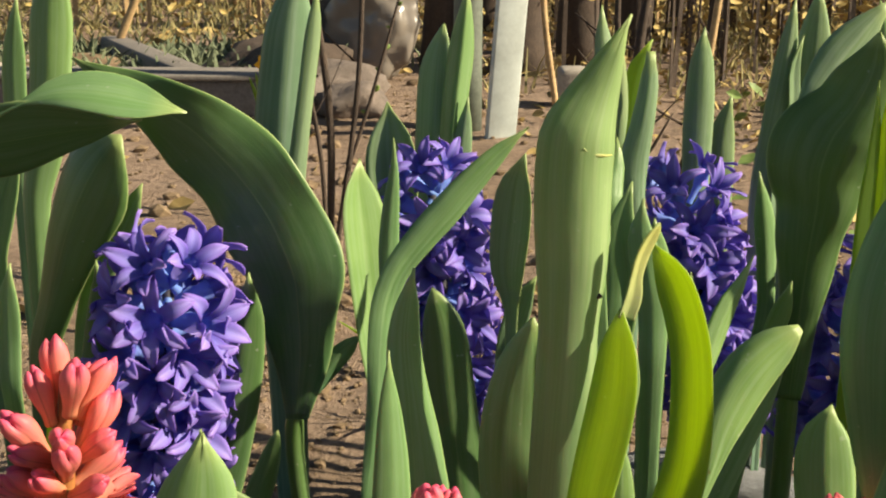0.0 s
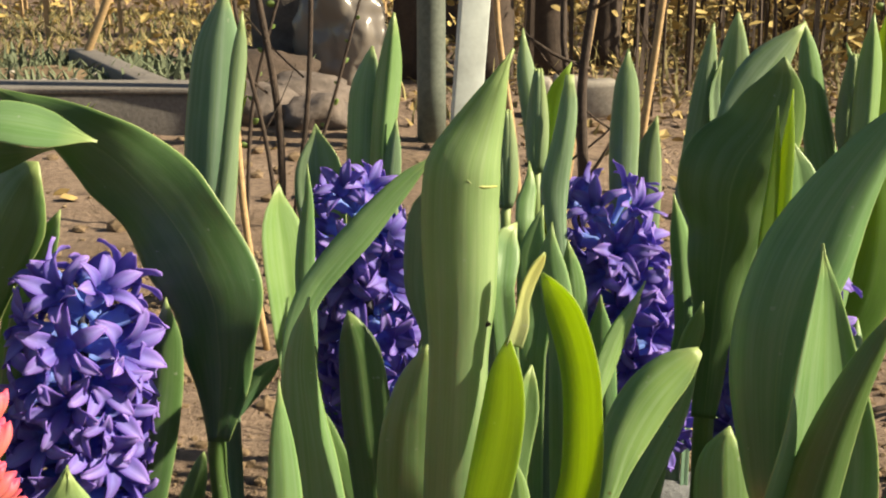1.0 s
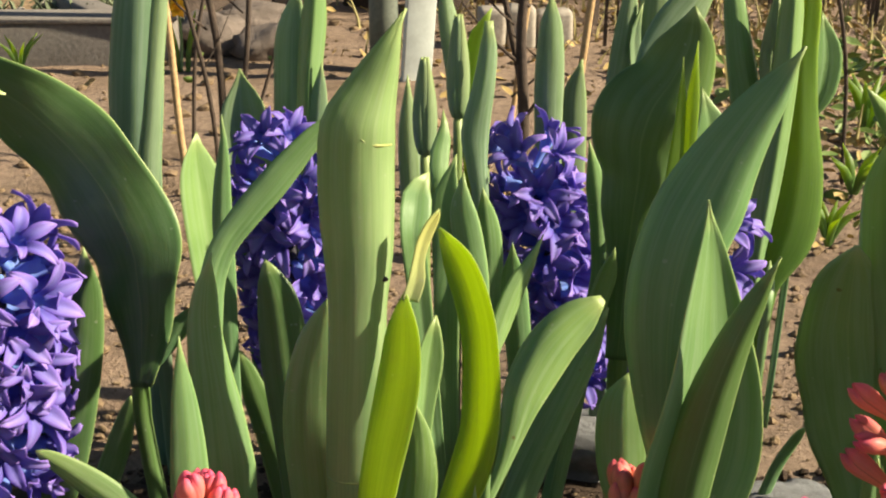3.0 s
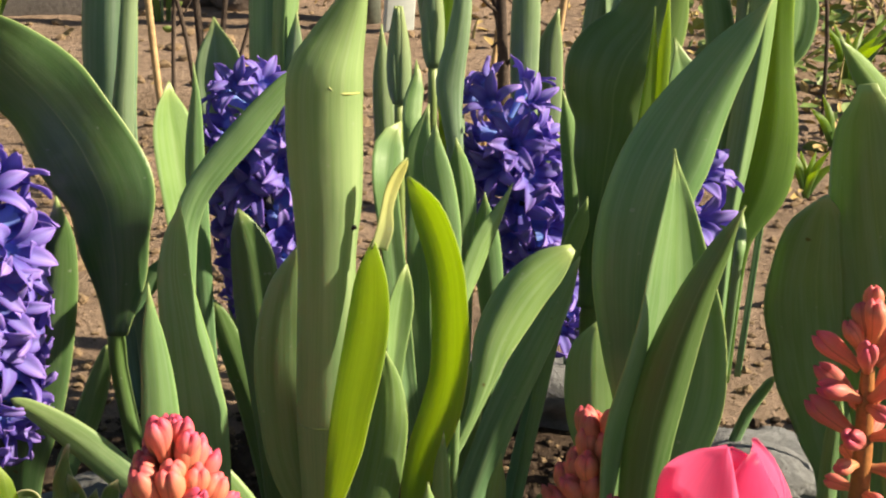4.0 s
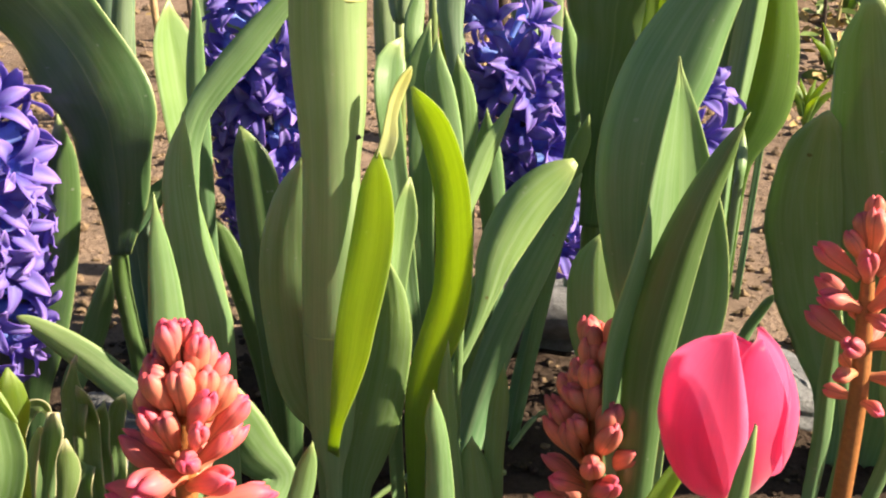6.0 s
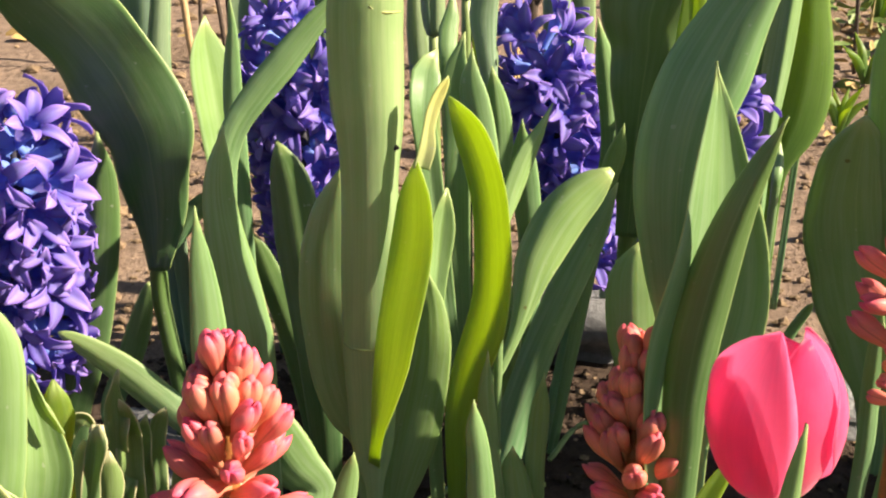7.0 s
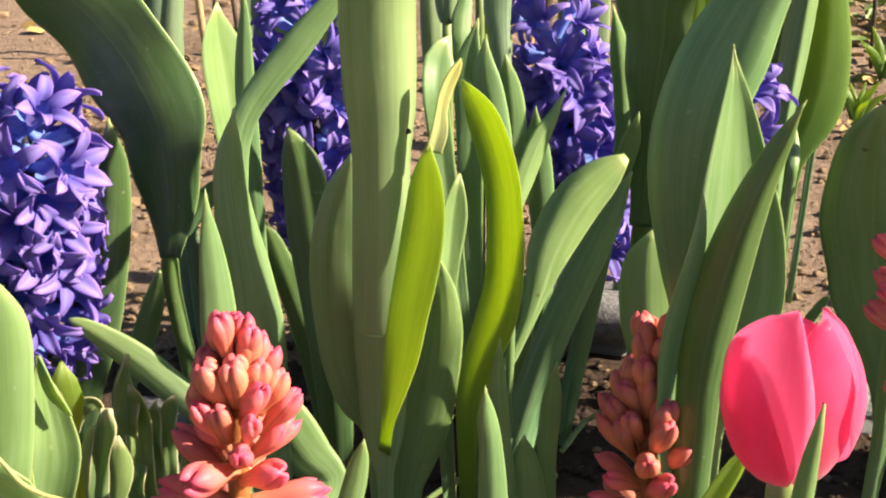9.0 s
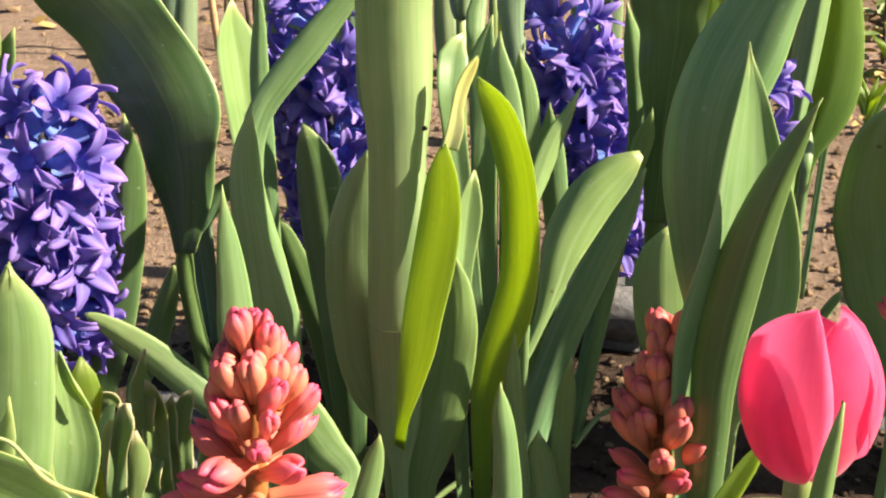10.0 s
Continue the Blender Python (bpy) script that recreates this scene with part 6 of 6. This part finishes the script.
hyacinth((0.16, 0.70, 0), (0.163, 0.70, 0.13), (0.186, 0.70, 0.235), 0.035, 6, 6, "violet-blue hyacinth hidden behind broad leaves", 4, 1.3)


def bud_mesh(seed, material, length, foot, belly, notch):
    """A shut hyacinth bud along +z: a club-shaped tube that ends in three folded lobes."""
    rnd = random.Random(seed)
    bm = bmesh.new()
    uvl = bm.loops.layers.uv.verify()
    n, m = 24, 14
    bow, fat, spin = rnd.uniform(-0.10, 0.16) * length, rnd.uniform(0.92, 1.1), rnd.uniform(0, 6.3)
    uneven = [rnd.uniform(0.0, 1.0) for _ in range(3)]
    loops = []
    for j in range(m + 1):
        v = j / m
        k1 = min(max((v - 0.08) / 0.55, 0.0), 1.0)
        r = fat * (foot + (belly - foot) * k1 * k1 * (3 - 2 * k1))
        if v > 0.68:
            r *= 1 - 0.66 * ((v - 0.68) / 0.32) ** 2.2
        ring = []
        for k in range(n):
            a = k * math.tau / n
            lobe = abs(math.cos(1.5 * a)) ** 0.55
            piece = int(((a + math.pi / 3) % math.tau) / (math.tau / 3)) % 3
            q = r * (1 + (0.05 + 0.34 * v * v) * (lobe - 0.75))
            z = length * v - notch * (1 - lobe + 0.5 * uneven[piece]) * max(0.0, v - 0.6) / 0.4
            ring.append(bm.verts.new((math.cos(a + spin) * q + bow * v * v, math.sin(a + spin) * q, z)))
        loops.append(ring)
    for j in range(m):
        for k in range(n):
            f = bm.faces.new((loops[j][k], loops[j][(k + 1) % n], loops[j + 1][(k + 1) % n], loops[j + 1][k]))
            for lp, c in zip(f.loops, ((k, j), (k + 1, j), (k + 1, j + 1), (k, j + 1))):
                w = ((c[0] + n / 6) * 3 / n) % 1.0
                lp[uvl].uv = (w, c[1] / m)
    bm.faces.new(loops[0][::-1])
    hub = bm.verts.new((bow, 0, length - notch * 1.1))
    for k in range(n):
        f = bm.faces.new((loops[-1][k], loops[-1][(k + 1) % n], hub))
        for lp in f.loops:
            lp[uvl].uv = (0.3, 1.0)
    me = bpy.data.meshes.new("bud")
    bm.to_mesh(me)
    bm.free()
    me.materials.append(material)
    me.shade_smooth()
    return me


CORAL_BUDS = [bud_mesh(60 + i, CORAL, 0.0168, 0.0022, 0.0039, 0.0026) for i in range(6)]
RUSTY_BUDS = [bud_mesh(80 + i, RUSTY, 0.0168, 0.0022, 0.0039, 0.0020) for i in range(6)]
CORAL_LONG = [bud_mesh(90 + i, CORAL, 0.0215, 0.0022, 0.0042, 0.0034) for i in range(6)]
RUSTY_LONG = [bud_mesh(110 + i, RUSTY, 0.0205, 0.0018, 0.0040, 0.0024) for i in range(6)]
CORAL_TUBE = tube_mesh("floret", [(0, 0, 0, 0.0020), (0, 0, 0.004, 0.0027), (0, 0, 0.010, 0.0033), (0, 0, 0.0148, 0.0039)], CORAL, 0.0, 0.55)
CORAL_PETALS = [strap_mesh(70 + i, CORAL, 0.5, 0.0100, 0.0028, (-0.34, -0.26, -0.18, 0.05)[i % 4], 0.35, 0.0036, 0.0140, 0.25) for i in range(10)]


def bud_spike(foot, low, top, rows, label, seed, scale, thick=0.0046, girth=0.011):
    """A hyacinth spike in bud. Rows run up the stalk: share of its height, how many, how steep, what they are, their size."""
    rnd = random.Random(seed)
    foot, low, top = Vector(foot), Vector(low), Vector(top)
    h = thing("hyacinth", foot, label, "hyacinth", "coral hyacinths in bud")
    bm = bmesh.new()
    tube(bm, [(*foot, thick * 1.1), (*low, thick), (*((low + top) / 2), thick * 0.85), (*top, 0.002)], 12, 12)
    part("stem", bm, CORALSTEM, h)
    axis = (top - low).normalized()
    x = axis.cross(Vector((0, 1, 0))).normalized()
    y = axis.cross(x)
    for j, (s, n, steep, kind, size) in enumerate(rows):
        start = rnd.uniform(0, 6.3) if n < 5 else 0.5 * (j % 2) * math.tau / n
        for k in range(n):
            a = start + k * math.tau / n + rnd.uniform(-0.2, 0.2)
            out = x * math.cos(a) + y * math.sin(a)
            tilt = radians(steep) + rnd.uniform(-0.2, 0.2)
            way = out * math.cos(tilt) + axis * math.sin(tilt)
            at = low.lerp(top, s) + out * (0.0036 if steep < 50 else girth * (1.12 - s) ** 0.7) + axis * (rnd.uniform(-0.004, 0.004) + (0.008 * (k / n - 0.5) if steep > 50 else 0))
            fit = scale * size * rnd.uniform(0.86, 1.12)
            if kind is CORAL_TUBE:
                set_petals(set_on("floret", CORAL_TUBE, h, at, way, rnd.uniform(0, 6.3), fit), CORAL_PETALS, rnd)
            else:
                set_on("bud", rnd.choice(kind), h, at, way, rnd.uniform(0, 6.3), fit)
    return h


p1l_plant = bud_spike((-0.08, 0.36, 0), (-0.081, 0.362, 0.172), (-0.077, 0.366, 0.2555),
                      ((0.0, 5, 0, CORAL_LONG, 1.62), (0.16, 4, 10, CORAL_LONG, 1.62), (0.28, 5, 26, CORAL_LONG, 1.45), (0.40, 5, 46, CORAL_LONG, 1.2), (0.50, 6, 60, RUSTY_LONG[:3] + CORAL_LONG[:3], 1.1), (0.60, 7, 66, CORAL_BUDS[:3] + RUSTY_BUDS[:4], 1.32),
                       (0.70, 7, 70, CORAL_BUDS[:3] + RUSTY_BUDS[:4], 1.35), (0.80, 6, 74, CORAL_BUDS[:4] + RUSTY_BUDS[:3], 1.3), (0.89, 4, 79, CORAL_BUDS, 1.15), (0.99, 1, 86, CORAL_BUDS, 1.1)),
                      "coral-pink hyacinth spike in bud, its lower florets opening", 5, 1.0, 0.0046, 0.013)
bud_spike((0.100, 0.455, 0), (0.0985, 0.453, 0.108), (0.1005, 0.464, 0.1975),
                     ((0.0, 5, 12, CORAL_LONG, 1.35), (0.13, 5, 34, CORAL_LONG, 1.3), (0.26, 5, 46, RUSTY_LONG, 1.45), (0.38, 6, 58, RUSTY_LONG, 1.3), (0.50, 7, 64, RUSTY_BUDS, 1.45),
                      (0.62, 7, 68, RUSTY_BUDS, 1.42), (0.73, 6, 72, RUSTY_BUDS, 1.4), (0.84, 5, 76, RUSTY_BUDS, 1.3), (0.95, 3, 82, RUSTY_BUDS, 1.15)),
                     "rusty coral hyacinth spike still in tight bud", 6, 1.0)
bud_spike((0.232, 0.465, 0), (0.231, 0.467, 0.165), (0.228, 0.478, 0.248),
                     ((0.02, 2, 4, CORAL_BUDS, 1.0), (0.16, 3, 6, RUSTY_BUDS, 1.0), (0.32, 4, 24, CORAL_LONG, 1.3), (0.50, 2, 10, CORAL_BUDS, 1.0), (0.54, 4, 34, CORAL_LONG, 1.35),
                      (0.74, 4, 42, CORAL_LONG, 1.3), (0.88, 2, 64, RUSTY_BUDS, 1.1), (0.98, 3, 82, RUSTY_BUDS, 1.2)),
                     "sparse coral hyacinth spike with parting florets", 7, 1.0, 0.0048, 0.008)
p0l_plant = bud_spike((-0.232, 0.415, 0), (-0.232, 0.416, 0.200), (-0.226, 0.42, 0.284),
                      ((0.0, 5, 6, CORAL_TUBE, 1.1), (0.14, 5, 10, CORAL_TUBE, 1.1), (0.26, 6, 16, CORAL_TUBE, 1.1), (0.38, 6, 30, CORAL_LONG, 1.15), (0.51, 6, 44, CORAL_LONG, 1.2),
                       (0.64, 5, 58, CORAL_LONG, 1.2), (0.78, 4, 72, CORAL_LONG, 1.2)),
                      "bright coral hyacinth spike with opening florets", 8, 1.08)


def tulip_flower(x, y, z0, height, r, label):
    """A closed pink tulip: three inner and three outer petals, cupped and pointed, on a pale stalk."""
    t = thing("tulip", (x, y, 0), label, "tulip")
    bm = bmesh.new()
    tube(bm, [(x, y, 0, 0.0042), (x + 0.002, y, z0 * 0.5, 0.0042), (x, y, z0 + 0.003, 0.0045)], 12, 12)
    part("stem", bm, STEM, t, "pale green stem")
    for k in range(6):
        outer = k % 2 == 0
        a0 = radians((-150, -90, 0, 40, 100, 165)[k])
        rr = r * (1.0 if outer else 0.93)
        tall = height * (1.05, 0.99, 0.94, 0.85, 0.85, 0.92)[k]

        def at(u, v, a0=a0, rr=rr, outer=outer, tall=tall):
            half = (1.02 if outer else 0.9) * math.sin(math.pi * min(0.5, 0.16 + 0.62 * v)) * (1 if v < 0.5 else math.sqrt(max(0.0, 1 - ((v - 0.5) / 0.5) ** 1.9)) * 0.97 + 0.03)
            a = a0 + 0.65 * (1.08 - half) + u * half - 0.1 * v ** 4
            w = rr * math.sin(math.pi * (0.055 + 0.77 * v)) ** 0.32 * (1 - 0.47 * v ** 4.2)
            w += 0.0010 * (abs(u) ** 6) * (1 if outer else -1) * (0.3 + v)
            return Vector((x + math.cos(a) * w, y + math.sin(a) * w, z0 + tall * (v - 0.02 * math.sin(math.pi * v))))

        bm = bmesh.new()
        blade(bm, at, 12, 22, 0.0011)
        part("petal", bm, PINK, t)
    return t


tl_plant = tulip_flower(0.1010, 0.262, 0.2700, 0.0505, 0.0196, "closed rose-pink tulip flower on a green stalk")
leaf(H1l_plant, [(-0.2431, 0.62, 0, 0.0154), (-0.2376, 0.62, 0.0694, 0.0256), (-0.2208, 0.6228, 0.1258, 0.032), (-0.2063, 0.626, 0.1864, 0.0275), (-0.1983, 0.6284, 0.2293, 0.0188), (-0.1963, 0.63, 0.2569, 0.0027)], 0, 0.4, 0, "dark")
# not rolled: the pale colour stands in for sun on its upper face
leaf(H1l_plant, [(-0.1446, 0.58, 0.0796, 0.0173), (-0.1635, 0.5813, 0.0987, 0.0198), (-0.1852, 0.5827, 0.1202, 0.019), (-0.2039, 0.5839, 0.1352, 0.0148), (-0.2226, 0.585, 0.1477, 0.0067)], 0, 0.5, 0, "rolled")
leaf(H1l_plant, [(-0.2875, 0.62, 0, 0.01), (-0.2931, 0.62, 0.1615, 0.0167), (-0.2864, 0.6247, 0.2098, 0.0184), (-0.2829, 0.6273, 0.2368, 0.0144), (-0.2842, 0.63, 0.2634, 0.0019)], 0, 0.4, 0, "dark")
leaf(p1l_plant, [(-0.1098, 0.38, 0, 0.0049), (-0.1098, 0.38, 0.1573, 0.0082), (-0.1065, 0.38, 0.1748, 0.008), (-0.1047, 0.38, 0.1918, 0.0047), (-0.1037, 0.38, 0.2057, 0.0009)], 0, 0.5, 0)
leaf(tl_plant, [(0.0946, 0.225, 0, 0.0036), (0.0946, 0.225, 0.2703, 0.0059), (0.0948, 0.2247, 0.2848, 0.0058), (0.0953, 0.2244, 0.2988, 0.0048), (0.0959, 0.2241, 0.3089, 0.0031), (0.0961, 0.224, 0.3141, 0.0008)], 10, 0.7, 0)
leaf(p0l_plant, [(-0.2465, 0.45, 0, 0.0074), (-0.2465, 0.45, 0.2171, 0.0123), (-0.2429, 0.45, 0.244, 0.0121), (-0.24, 0.45, 0.265, 0.0095), (-0.2371, 0.45, 0.2847, 0.0009)], 0, 0.5, 0, "lit")
